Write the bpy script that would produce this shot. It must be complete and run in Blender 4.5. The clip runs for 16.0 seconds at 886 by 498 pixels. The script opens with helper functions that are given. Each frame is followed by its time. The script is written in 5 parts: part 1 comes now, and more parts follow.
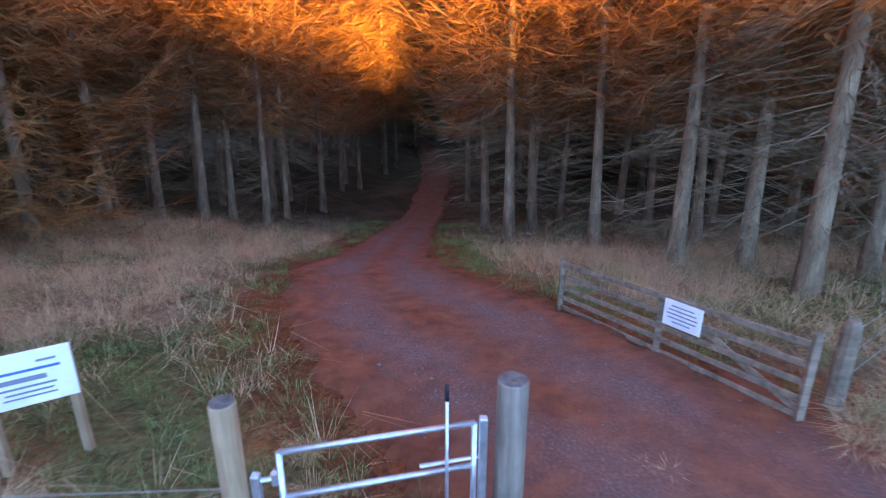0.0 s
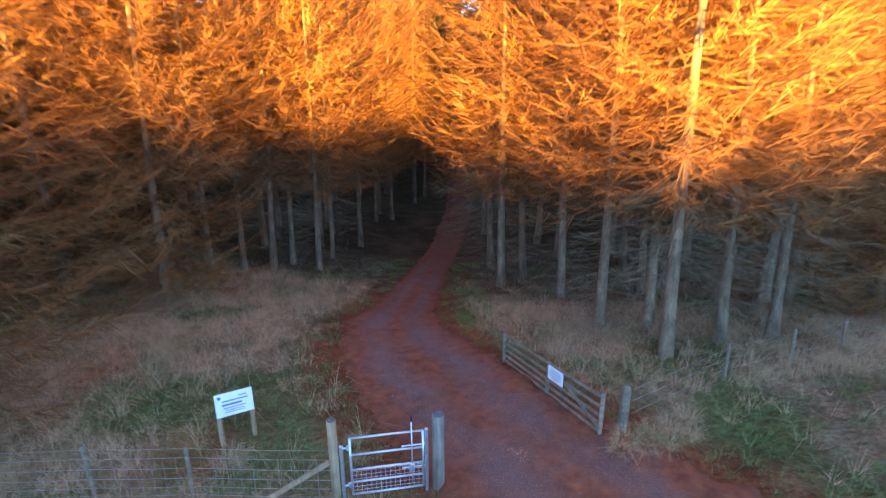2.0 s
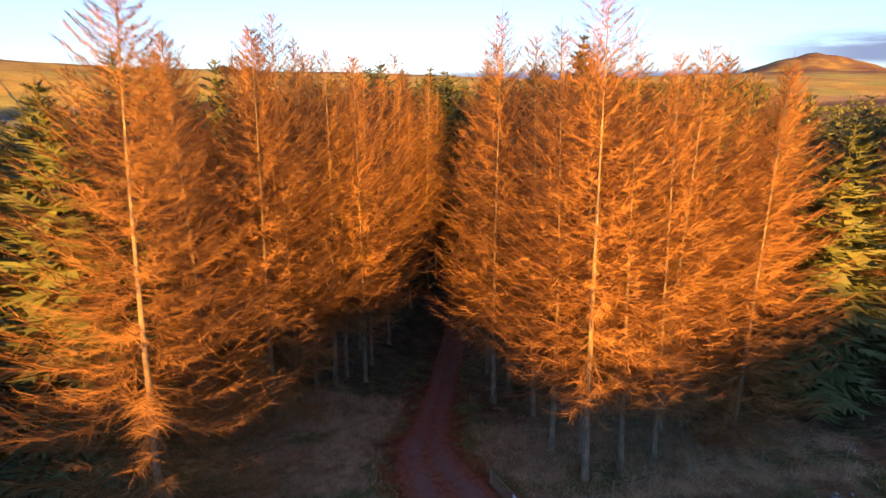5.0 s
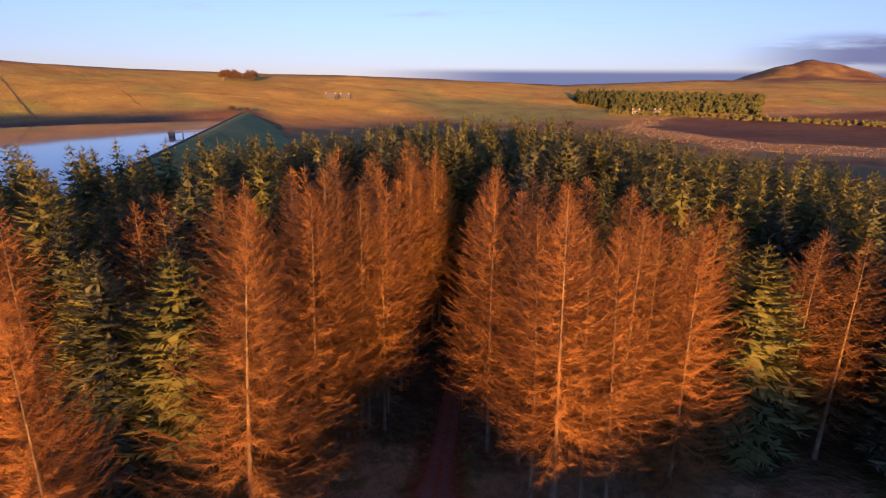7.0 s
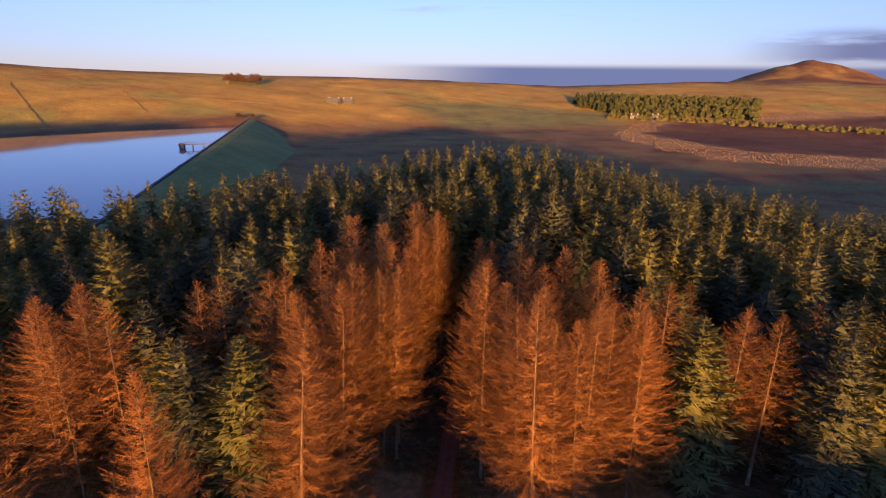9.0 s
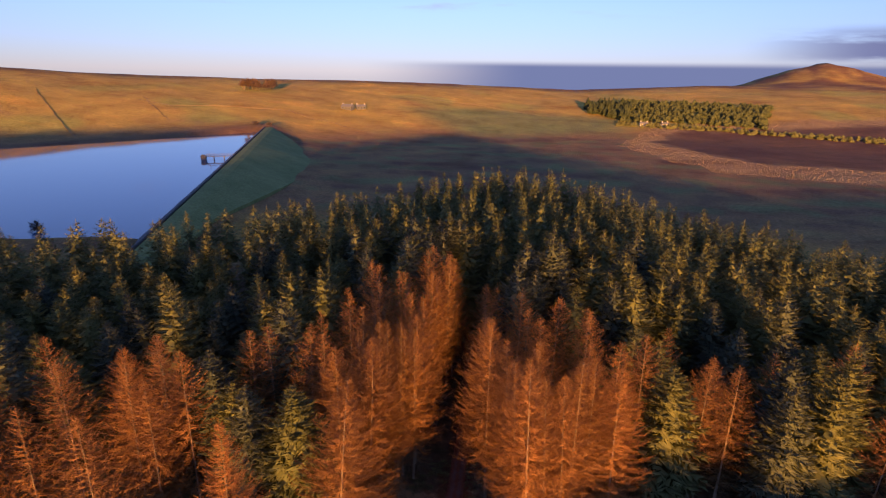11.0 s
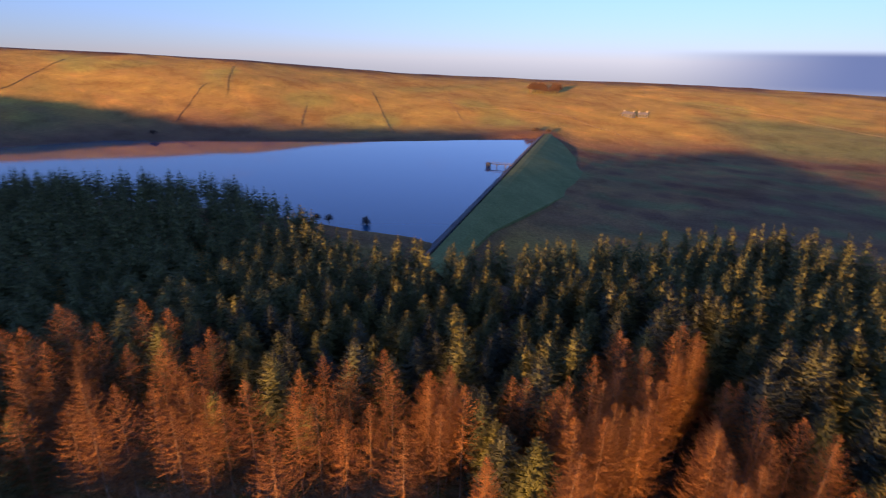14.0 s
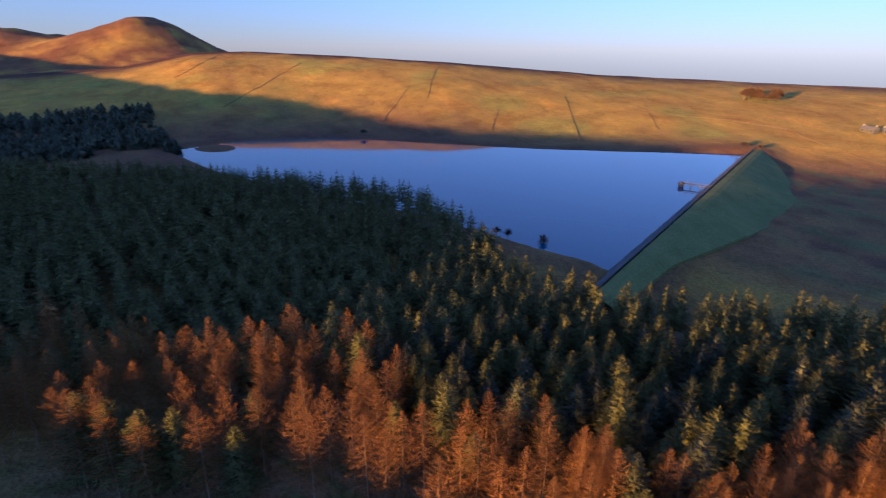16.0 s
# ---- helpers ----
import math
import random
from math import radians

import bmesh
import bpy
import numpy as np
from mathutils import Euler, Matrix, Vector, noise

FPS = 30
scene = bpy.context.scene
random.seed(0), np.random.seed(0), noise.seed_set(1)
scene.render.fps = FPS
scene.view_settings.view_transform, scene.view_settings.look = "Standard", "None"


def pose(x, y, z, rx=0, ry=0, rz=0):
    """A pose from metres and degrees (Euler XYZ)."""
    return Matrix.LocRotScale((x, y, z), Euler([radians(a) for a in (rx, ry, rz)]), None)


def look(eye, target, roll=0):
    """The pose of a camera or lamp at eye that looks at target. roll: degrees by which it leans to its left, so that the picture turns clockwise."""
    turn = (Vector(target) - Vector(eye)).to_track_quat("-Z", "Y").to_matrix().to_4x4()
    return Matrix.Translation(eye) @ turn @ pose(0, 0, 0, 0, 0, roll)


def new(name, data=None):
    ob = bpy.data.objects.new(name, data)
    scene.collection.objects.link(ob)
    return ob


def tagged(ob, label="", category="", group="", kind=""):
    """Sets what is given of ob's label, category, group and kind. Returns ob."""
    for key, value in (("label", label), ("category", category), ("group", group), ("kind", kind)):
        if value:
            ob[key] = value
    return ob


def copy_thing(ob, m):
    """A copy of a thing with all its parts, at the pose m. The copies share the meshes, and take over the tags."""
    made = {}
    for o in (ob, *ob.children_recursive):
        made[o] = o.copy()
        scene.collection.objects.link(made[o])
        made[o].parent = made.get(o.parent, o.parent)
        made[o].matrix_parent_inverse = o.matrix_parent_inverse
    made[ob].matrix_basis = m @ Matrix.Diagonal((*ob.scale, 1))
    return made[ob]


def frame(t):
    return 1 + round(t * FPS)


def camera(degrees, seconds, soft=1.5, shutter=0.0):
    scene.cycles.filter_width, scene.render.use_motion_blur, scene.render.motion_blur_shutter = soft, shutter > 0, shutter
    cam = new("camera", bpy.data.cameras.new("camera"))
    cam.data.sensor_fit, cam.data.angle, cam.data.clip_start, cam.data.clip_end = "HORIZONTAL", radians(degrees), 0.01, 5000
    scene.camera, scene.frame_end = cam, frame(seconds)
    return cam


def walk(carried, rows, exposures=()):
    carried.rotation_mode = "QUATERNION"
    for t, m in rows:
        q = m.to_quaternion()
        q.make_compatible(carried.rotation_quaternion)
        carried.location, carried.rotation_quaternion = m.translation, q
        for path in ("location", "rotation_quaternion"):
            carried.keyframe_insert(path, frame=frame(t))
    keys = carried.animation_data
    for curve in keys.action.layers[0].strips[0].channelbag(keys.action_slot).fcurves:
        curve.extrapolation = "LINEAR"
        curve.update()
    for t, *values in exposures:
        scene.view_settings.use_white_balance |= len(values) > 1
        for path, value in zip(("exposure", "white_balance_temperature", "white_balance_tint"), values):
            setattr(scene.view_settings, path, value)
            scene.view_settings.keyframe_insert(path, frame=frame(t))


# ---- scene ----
cam = camera(79.0, 16.0, soft=1.2, shutter=0.5)
METRES, EYE, TILT, LEAN, TURN = 80.0, 3.4, -18.8, 0.0, 0.0
ROWS = [
    (0.0, 0.0, 0.0, 0.0, 0.0, -0.0, 0.0),
    (0.5, 0.0036, -0.0157, 0.0024, 1.56, -0.1, -0.51),
    (1.0, 0.0075, -0.0319, 0.0074, 2.57, -0.14, -0.83),
    (1.5, 0.0106, -0.0492, 0.014, 3.1, -0.09, -1.03),
    (2.0, 0.013, -0.0681, 0.0239, 3.56, -0.05, -0.96),
    (2.5, 0.0145, -0.0883, 0.0367, 3.77, 0.09, -0.81),
    (3.0, 0.0155, -0.1093, 0.0498, 3.97, 0.53, -0.88),
    (3.5, 0.0164, -0.1313, 0.0639, 4.15, 0.93, -0.81),
    (4.0, 0.016, -0.1538, 0.0789, 4.11, 1.25, -0.97),
    (4.5, 0.0156, -0.1752, 0.0939, 4.13, 1.42, -1.05),
    (7.0, 0.0128, -0.3074, 0.1861, 3.86, 1.21, -1.82),
    (7.5, 0.0136, -0.3364, 0.2058, 3.9, 1.08, -1.85),
    (8.0, 0.0143, -0.3658, 0.2252, 3.92, 0.97, -1.89),
    (8.5, 0.0156, -0.3952, 0.2449, 3.95, 0.87, -1.92),
    (9.0, 0.0168, -0.4248, 0.2646, 3.95, 0.74, -1.95),
    (11.5, 0.0194, -0.5701, 0.3617, 6.01, 0.29, -2.99),
    (12.0, 0.0205, -0.6013, 0.3842, 11.26, -0.22, -4.84),
    (12.5, 0.0241, -0.6308, 0.4073, 16.37, -0.87, -6.53),
    (13.0, 0.0296, -0.6596, 0.431, 21.47, -1.7, -8.17),
    (13.5, 0.0364, -0.6872, 0.4545, 26.77, -2.64, -9.73),
    (14.0, 0.0433, -0.7128, 0.4793, 32.17, -3.78, -11.25),
    (14.5, 0.0506, -0.735, 0.5046, 37.43, -5.01, -12.57),
    (15.0, 0.0586, -0.7548, 0.5311, 42.38, -6.25, -13.69),
    (15.5, 0.0648, -0.772, 0.5589, 47.07, -7.58, -14.66),
    (16.0, 0.0668, -0.7843, 0.5883, 51.75, -8.97, -15.51),
]
EXPOSURES = [(0.0, 3.78, 6850, 14), (1.0, 3.6, 6600, 9), (2.5, 3.45, 6500, 2), (4.5, 2.28, 6750, 6), (7.0, 1.06, 6450, 35), (12.5, 1.03, 6100, 34), (16.0, 1.17, 5500, 27)]
walk(cam, [(t, pose(0, 0, EYE, TILT, LEAN, TURN) @ pose(METRES * x, METRES * y, METRES * z, 90 + pitch, roll, yaw)) for t, x, y, z, yaw, pitch, roll in ROWS], EXPOSURES)

# ---- light: a low sun behind, and the evening sky ----
SUN_LEFT, SUN_UP = 187.0, 4.2          # degrees left of +y, and above the horizon
SU = (-math.sin(radians(SUN_LEFT)), math.cos(radians(SUN_LEFT)))   # towards the sun, in plan
SV = (-SU[1], SU[0])                                               # across it
TAN_SUN = math.tan(radians(SUN_UP))


def node(tree, kind, **inputs):
    n = tree.nodes.new(kind)
    for key, value in inputs.items():
        n.inputs[key.replace("_", " ")].default_value = value
    return n


def sky_world():
    world = bpy.data.worlds.new("evening_sky")
    scene.world = world
    world.use_nodes = True
    t = world.node_tree
    t.nodes.clear()
    sky = t.nodes.new("ShaderNodeTexSky")
    sky.sky_type, sky.sun_disc = "NISHITA", False
    sky.sun_elevation, sky.sun_rotation = radians(SUN_UP + 6), radians(-SUN_LEFT)
    sky.air_density, sky.dust_density, sky.ozone_density = 1.0, 0.0, 3.0
    # stretched clouds and a low bank of cloud on the horizon
    co = t.nodes.new("ShaderNodeTexCoord")
    sep = t.nodes.new("ShaderNodeSeparateXYZ")
    t.links.new(co.outputs["Generated"], sep.inputs[0])
    mp = t.nodes.new("ShaderNodeMapping")
    mp.inputs["Scale"].default_value = (2.6, 2.6, 17.0)
    t.links.new(co.outputs["Generated"], mp.inputs[0])
    nz = node(t, "ShaderNodeTexNoise", Scale=1.6, Detail=5.0, Roughness=0.55)
    t.links.new(mp.outputs[0], nz.inputs["Vector"])

    def span(source, a, b, c=0.0, d=1.0):
        m = t.nodes.new("ShaderNodeMapRange")
        m.interpolation_type = "SMOOTHSTEP"
        for i, v in enumerate((a, b, c, d)):
            m.inputs[i + 1].default_value = v
        t.links.new(source, m.inputs[0])
        return m.outputs[0]

    def mul(a, b):
        m = t.nodes.new("ShaderNodeMath")
        m.operation = "MULTIPLY"
        t.links.new(a, m.inputs[0])
        t.links.new(b, m.inputs[1])
        return m.outputs[0]

    ahead = span(sep.outputs["X"], -0.26, 0.06)
    bank = mul(mul(span(sep.outputs["Z"], 0.009, 0.021, 1.0, 0.0), span(sep.outputs["Z"], -0.06, -0.03)), ahead)
    right = span(sep.outputs["X"], 0.36, 0.54)
    streak = mul(mul(span(sep.outputs["Z"], 0.012, 0.03), span(sep.outputs["Z"], 0.05, 0.075, 1.0, 0.0)), mul(right, span(nz.outputs["Fac"], 0.36, 0.54)))
    wisps = mul(mul(span(sep.outputs["Z"], 0.08, 0.11), span(sep.outputs["Z"], 0.16, 0.3, 1.0, 0.0)), span(nz.outputs["Fac"], 0.56, 0.72, 0.0, 0.5))
    tint = t.nodes.new("ShaderNodeMix")
    tint.data_type = "RGBA"
    tint.blend_type = "MULTIPLY"
    tint.inputs["Factor"].default_value = 1.0
    haze = t.nodes.new("ShaderNodeValToRGB")                       # paler and bluer air than the model's near the horizon
    haze.color_ramp.elements.new(0.5)
    for e, (at, c) in zip(haze.color_ramp.elements, ((0.0, (0.285, 0.34, 0.58)), (0.2, (0.42, 0.455, 0.635)), (1.0, (0.76, 0.72, 0.85)))):
        e.position, e.color = at, (*c, 1)
    t.links.new(span(sep.outputs["Z"], -0.05, 0.45), haze.inputs[0])
    t.links.new(haze.outputs[0], tint.inputs["B"])
    t.links.new(sky.outputs[0], tint.inputs["A"])
    last = tint.outputs["Result"]
    for mask, colour in ((bank, (0.55, 0.74, 1.2, 1)), (streak, (0.6, 0.74, 1.2, 1)), (wisps, (1.5, 1.5, 2.1, 1))):
        mix = t.nodes.new("ShaderNodeMix")
        mix.data_type = "RGBA"
        t.links.new(mask, mix.inputs["Factor"])
        t.links.new(last, mix.inputs["A"])
        mix.inputs["B"].default_value = colour
        last = mix.outputs["Result"]
    back = node(t, "ShaderNodeBackground", Strength=0.15)
    t.links.new(last, back.inputs["Color"])
    out = t.nodes.new("ShaderNodeOutputWorld")
    t.links.new(back.outputs[0], out.inputs[0])


sky_world()
sun_data = bpy.data.lights.new("sun", "SUN")
sun_data.energy, sun_data.angle, sun_data.color = 6.8, radians(0.6), (1.0, 0.49, 0.09)
sun = new("sun", sun_data)
sun.matrix_world = look((SU[0] * 300, SU[1] * 300, 300 * TAN_SUN), (0, 0, 0))

# ---- materials ----


class Mat:
    """A node material with a principled surface, built step by step."""

    def __init__(self, name, rough=0.8, metal=0.0, spec=0.3):
        self.m = bpy.data.materials.new(name)
        self.m.use_nodes = True
        self.t = self.m.node_tree
        self.s = self.t.nodes["Principled BSDF"]
        self.s.inputs["Roughness"].default_value = rough
        self.s.inputs["Metallic"].default_value = metal
        self.s.inputs["Specular IOR Level"].default_value = spec
        self.co = self.t.nodes.new("ShaderNodeTexCoord").outputs["Object"]

    def noise(self, scale, detail=4.0, stretch=(1, 1, 1), rough=0.6, world=False):
        src = self.co
        if world:
            src = self.t.nodes.new("ShaderNodeNewGeometry").outputs["Position"]
        mp = self.t.nodes.new("ShaderNodeMapping")
        mp.inputs["Scale"].default_value = stretch
        self.t.links.new(src, mp.inputs[0])
        n = node(self.t, "ShaderNodeTexNoise", Scale=scale, Detail=detail, Roughness=rough)
        self.t.links.new(mp.outputs[0], n.inputs["Vector"])
        return n.outputs["Fac"]

    def ramp(self, fac, *stops):
        r = self.t.nodes.new("ShaderNodeValToRGB")
        while len(r.color_ramp.elements) < len(stops):
            r.color_ramp.elements.new(0.5)
        for e, (at, c) in zip(r.color_ramp.elements, stops):
            e.position, e.color = at, (*c, 1)
        self.t.links.new(fac, r.inputs[0])
        return r.outputs[0]

    def mix(self, fac, a, b, how="MIX"):
        x = self.t.nodes.new("ShaderNodeMix")
        x.data_type, x.blend_type = "RGBA", how
        for key, v in (("Factor", fac), ("A", a), ("B", b)):
            if isinstance(v, (int, float)):
                x.inputs[key].default_value = v
            elif isinstance(v, tuple):
                x.inputs[key].default_value = (*v, 1)
            else:
                self.t.links.new(v, x.inputs[key])
        return x.outputs["Result"]

    def attr(self, name):
        a = self.t.nodes.new("ShaderNodeAttribute")
        a.attribute_name = name
        return a

    def random(self):
        return self.t.nodes.new("ShaderNodeObjectInfo").outputs["Random"]

    def island(self):
        return self.t.nodes.new("ShaderNodeNewGeometry").outputs["Random Per Island"]

    def colour(self, c):
        if isinstance(c, tuple):
            self.s.inputs["Base Color"].default_value = (*c, 1)
        else:
            self.t.links.new(c, self.s.inputs["Base Color"])
        return self

    def bump(self, fac, strength=0.5, distance=0.02):
        b = node(self.t, "ShaderNodeBump", Strength=strength, Distance=distance)
        self.t.links.new(fac, b.inputs["Height"])
        self.t.links.new(b.outputs[0], self.s.inputs["Normal"])
        return self

    def leafy(self, c, amount):
        """Thin foliage: part of the light shines through."""
        tr = self.t.nodes.new("ShaderNodeBsdfTranslucent")
        self.t.links.new(c, tr.inputs[0])
        mx = self.t.nodes.new("ShaderNodeMixShader")
        mx.inputs[0].default_value = amount
        out = self.t.nodes["Material Output"]
        self.t.links.new(self.s.outputs[0], mx.inputs[1])
        self.t.links.new(tr.outputs[0], mx.inputs[2])
        self.t.links.new(mx.outputs[0], out.inputs[0])
        return self


def foliage(name, dark, mid, light, amount=0.3):
    k = Mat(name, 0.75, spec=0.2)
    c = k.ramp(k.island(), (0.0, dark), (0.5, mid), (1.0, light))
    tone = k.ramp(k.random(), (0.0, (0.72, 0.74, 0.78)), (1.0, (1.18, 1.1, 1.0)))
    c = k.mix(1.0, c, tone, "MULTIPLY")
    big = k.ramp(k.noise(0.5, 2, world=True), (0.3, (0.8, 0.8, 0.82)), (0.7, (1.15, 1.12, 1.05)))
    c = k.mix(1.0, c, big, "MULTIPLY")
    return k.colour(c).leafy(c, amount).m


LARCH = foliage("larch_twigs", (0.205, 0.102, 0.037), (0.325, 0.161, 0.057), (0.43, 0.217, 0.08), 0.3)
SPRUCE = foliage("spruce_needles", (0.098, 0.114, 0.044), (0.145, 0.158, 0.06), (0.188, 0.195, 0.075), 0.25)
SPRUCE_BLUE = foliage("bluish_spruce_needles", (0.055, 0.07, 0.05), (0.09, 0.11, 0.072), (0.15, 0.17, 0.11), 0.25)

# spruce needles of the far wood, with its shade put into darker colours
SPRUCE_WOOD = foliage("shaded_spruce_needles", (0.075, 0.094, 0.043), (0.12, 0.138, 0.056), (0.17, 0.18, 0.072), 0.25)
SPRUCE_FAR = foliage("dull_conifers", (0.055, 0.072, 0.03), (0.08, 0.1, 0.04), (0.105, 0.125, 0.05), 0.2)


def bark(name, a, b, c):
    k = Mat(name, 0.9)
    n1 = k.noise(5.0, 6, (1, 1, 0.35))
    n2 = k.noise(40.0, 4, (1, 1, 0.3))
    col = k.ramp(n1, (0.3, a), (0.52, b), (0.7, c))
    col = k.mix(0.35, col, k.ramp(n2, (0.35, (0.35, 0.33, 0.3)), (0.65, (1.3, 1.28, 1.2))), "MULTIPLY")
    tone = k.ramp(k.random(), (0.0, (0.75, 0.75, 0.75)), (1.0, (1.15, 1.13, 1.1)))
    return k.colour(k.mix(1.0, col, tone, "MULTIPLY")).bump(n2, 0.6, 0.03).m


BARK = bark("grey_larch_bark", (0.12, 0.084, 0.055), (0.25, 0.182, 0.118), (0.37, 0.29, 0.2))
BARK_DARK = bark("brown_spruce_bark", (0.07, 0.055, 0.045), (0.15, 0.115, 0.09), (0.24, 0.2, 0.165))
LIMB = Mat("limb_bark", 0.9)
LIMB.colour(LIMB.ramp(LIMB.noise(6, 3), (0.3, (0.2, 0.1, 0.038)), (0.7, (0.34, 0.18, 0.07))))
LIMB = LIMB.m
DEAD = Mat("dead_twigs", 0.9)
DEAD.colour(DEAD.ramp(DEAD.island(), (0.0, (0.09, 0.068, 0.04)), (1.0, (0.24, 0.183, 0.108))))
DEAD = DEAD.m


RED_TWIG = Mat("reddish_bare_twigs", 0.9).colour((0.1, 0.06, 0.042)).m
DARK_TWIG = Mat("dark_bare_twigs", 0.9)
DARK_TWIG.colour(DARK_TWIG.ramp(DARK_TWIG.island(), (0.0, (0.03, 0.022, 0.02)), (1.0, (0.09, 0.06, 0.05))))
DARK_TWIG = DARK_TWIG.m


def ground_material():
    k = Mat("moor_ground", 0.95, spec=0.1)
    land = k.attr("land").outputs["Color"]
    n1 = k.noise(0.9, 6, world=True)
    n2 = k.noise(9.0, 5, world=True)
    n3 = k.noise(0.035, 6, world=True, rough=0.7)
    n4 = k.noise(0.009, 7, (1.0, 2.2, 1.0), 0.72, world=True)
    c = k.mix(1.0, land, k.ramp(n1, (0.3, (0.62, 0.62, 0.62)), (0.7, (1.35, 1.32, 1.25))), "MULTIPLY")
    c = k.mix(1.0, c, k.ramp(n2, (0.3, (0.7, 0.68, 0.62)), (0.7, (1.25, 1.25, 1.22))), "MULTIPLY")
    c = k.mix(1.0, c, k.ramp(n3, (0.36, (0.78, 0.71, 0.67)), (0.48, (0.98, 0.96, 0.95)), (0.56, (1.08, 1.02, 0.95)), (0.66, (1.25, 1.25, 1.1))), "MULTIPLY")
    c = k.mix(1.0, c, k.ramp(n4, (0.36, (0.8, 0.7, 0.66)), (0.46, (1.0, 0.95, 0.9)), (0.55, (1.0, 1.03, 0.9)), (0.64, (1.25, 1.12, 0.95))), "MULTIPLY")
    fine = node(k.t, "ShaderNodeBump", Strength=0.7, Distance=0.08)
    k.t.links.new(n2, fine.inputs["Height"])
    k.colour(c).bump(n1, 1.0, 0.9)                                  # tussocks that catch a low sun
    k.t.links.new(fine.outputs[0], k.s.inputs["Normal"].links[0].from_node.inputs["Normal"])
    return k.m


GROUND = ground_material()


def track_material():
    k = Mat("needle_strewn_gravel", 0.9, spec=0.25)
    wear = k.attr("wear").outputs["Fac"]
    n1 = k.noise(0.8, 6)
    n2 = k.noise(30, 4)
    n3 = k.noise(3.5, 6)
    needles = k.ramp(n3, (0.3, (0.11, 0.032, 0.015)), (0.6, (0.2, 0.064, 0.028)), (0.8, (0.26, 0.1, 0.045)))
    gravel = k.ramp(n2, (0.3, (0.07, 0.055, 0.05)), (0.55, (0.15, 0.1, 0.088)), (0.75, (0.27, 0.22, 0.2)))
    add = k.t.nodes.new("ShaderNodeMath")
    add.operation = "ADD"
    k.t.links.new(wear, add.inputs[0])
    k.t.links.new(n1, add.inputs[1])
    m = k.ramp(add.outputs[0], (0.55, (0, 0, 0)), (0.95, (0.68, 0.68, 0.68)))
    return k.colour(k.mix(m, needles, gravel)).bump(n2, 0.8, 0.02).m


TRACK = track_material()


def grassy(name, a, b, c):
    k = Mat(name, 0.85, spec=0.2)
    col = k.ramp(k.island(), (0.0, a), (0.5, b), (1.0, c))
    patch = k.ramp(k.noise(0.55, 4, world=True), (0.32, (0.72, 0.82, 0.6)), (0.46, (1.08, 1.04, 0.98)), (0.56, (1.1, 1.05, 1.05)), (0.68, (1.05, 0.68, 0.5)))
    col = k.mix(1.0, col, patch, "MULTIPLY")
    return k.colour(col).leafy(col, 0.25).m


STRAW = grassy("dead_grass", (0.29, 0.18, 0.095), (0.48, 0.335, 0.185), (0.63, 0.48, 0.3))
GREEN = grassy("green_grass", (0.075, 0.125, 0.035), (0.135, 0.2, 0.06), (0.24, 0.29, 0.115))


def wood(name, a, b, stretch):
    k = Mat(name, 0.8)
    n = k.noise(14, 6, stretch)
    big = k.noise(2.5, 3)
    col = k.ramp(n, (0.3, a), (0.7, b))
    col = k.mix(1.0, col, k.ramp(big, (0.3, (0.7, 0.72, 0.68)), (0.7, (1.15, 1.12, 1.1))), "MULTIPLY")
    return k.colour(col).bump(n, 0.4, 0.01).m


POST_WOOD = wood("weathered_round_post", (0.26, 0.165, 0.095), (0.48, 0.34, 0.205), (1, 1, 0.08))
POST_GREY = wood("greyed_round_post", (0.13, 0.1, 0.078), (0.33, 0.27, 0.215), (1, 1, 0.08))
GATE_WOOD = wood("grey_weathered_oak", (0.14, 0.1, 0.07), (0.3, 0.23, 0.165), (0.1, 1, 1))
END_GRAIN = wood("dark_post_end", (0.06, 0.055, 0.05), (0.17, 0.16, 0.14), (1, 1, 1))
GALV = Mat("galvanised_steel", 0.42, 0.85, 0.5)
GALV.colour(GALV.ramp(GALV.noise(18, 4), (0.3, (0.5, 0.53, 0.57)), (0.7, (0.74, 0.77, 0.8))))
GALV = GALV.m
WIRE = Mat("dull_fence_wire", 0.5, 0.7).colour((0.42, 0.46, 0.44)).m
REED = Mat("dead_reeds", 0.85).colour((0.2, 0.135, 0.075)).m
WHITE = Mat("white_sign_board", 0.45)
WHITE.colour(WHITE.ramp(WHITE.noise(5, 4), (0.3, (0.72, 0.73, 0.75)), (0.6, (0.83, 0.84, 0.85))))
WHITE = WHITE.m
INK = Mat("dark_print", 0.6).colour((0.2, 0.22, 0.27)).m
INK_BLUE = Mat("blue_print", 0.6).colour((0.06, 0.16, 0.4)).m
BLACK = Mat("black_rubber", 0.6).colour((0.02, 0.02, 0.022)).m


def stone(name, a, b, c):
    k = Mat(name, 0.9)
    n = k.noise(6, 6)
    col = k.ramp(n, (0.3, a), (0.5, b), (0.7, c))
    tone = k.ramp(k.island(), (0.0, (0.7, 0.7, 0.7)), (1.0, (1.2, 1.2, 1.2)))
    return k.colour(k.mix(1.0, col, tone, "MULTIPLY")).bump(n, 0.6, 0.03).m


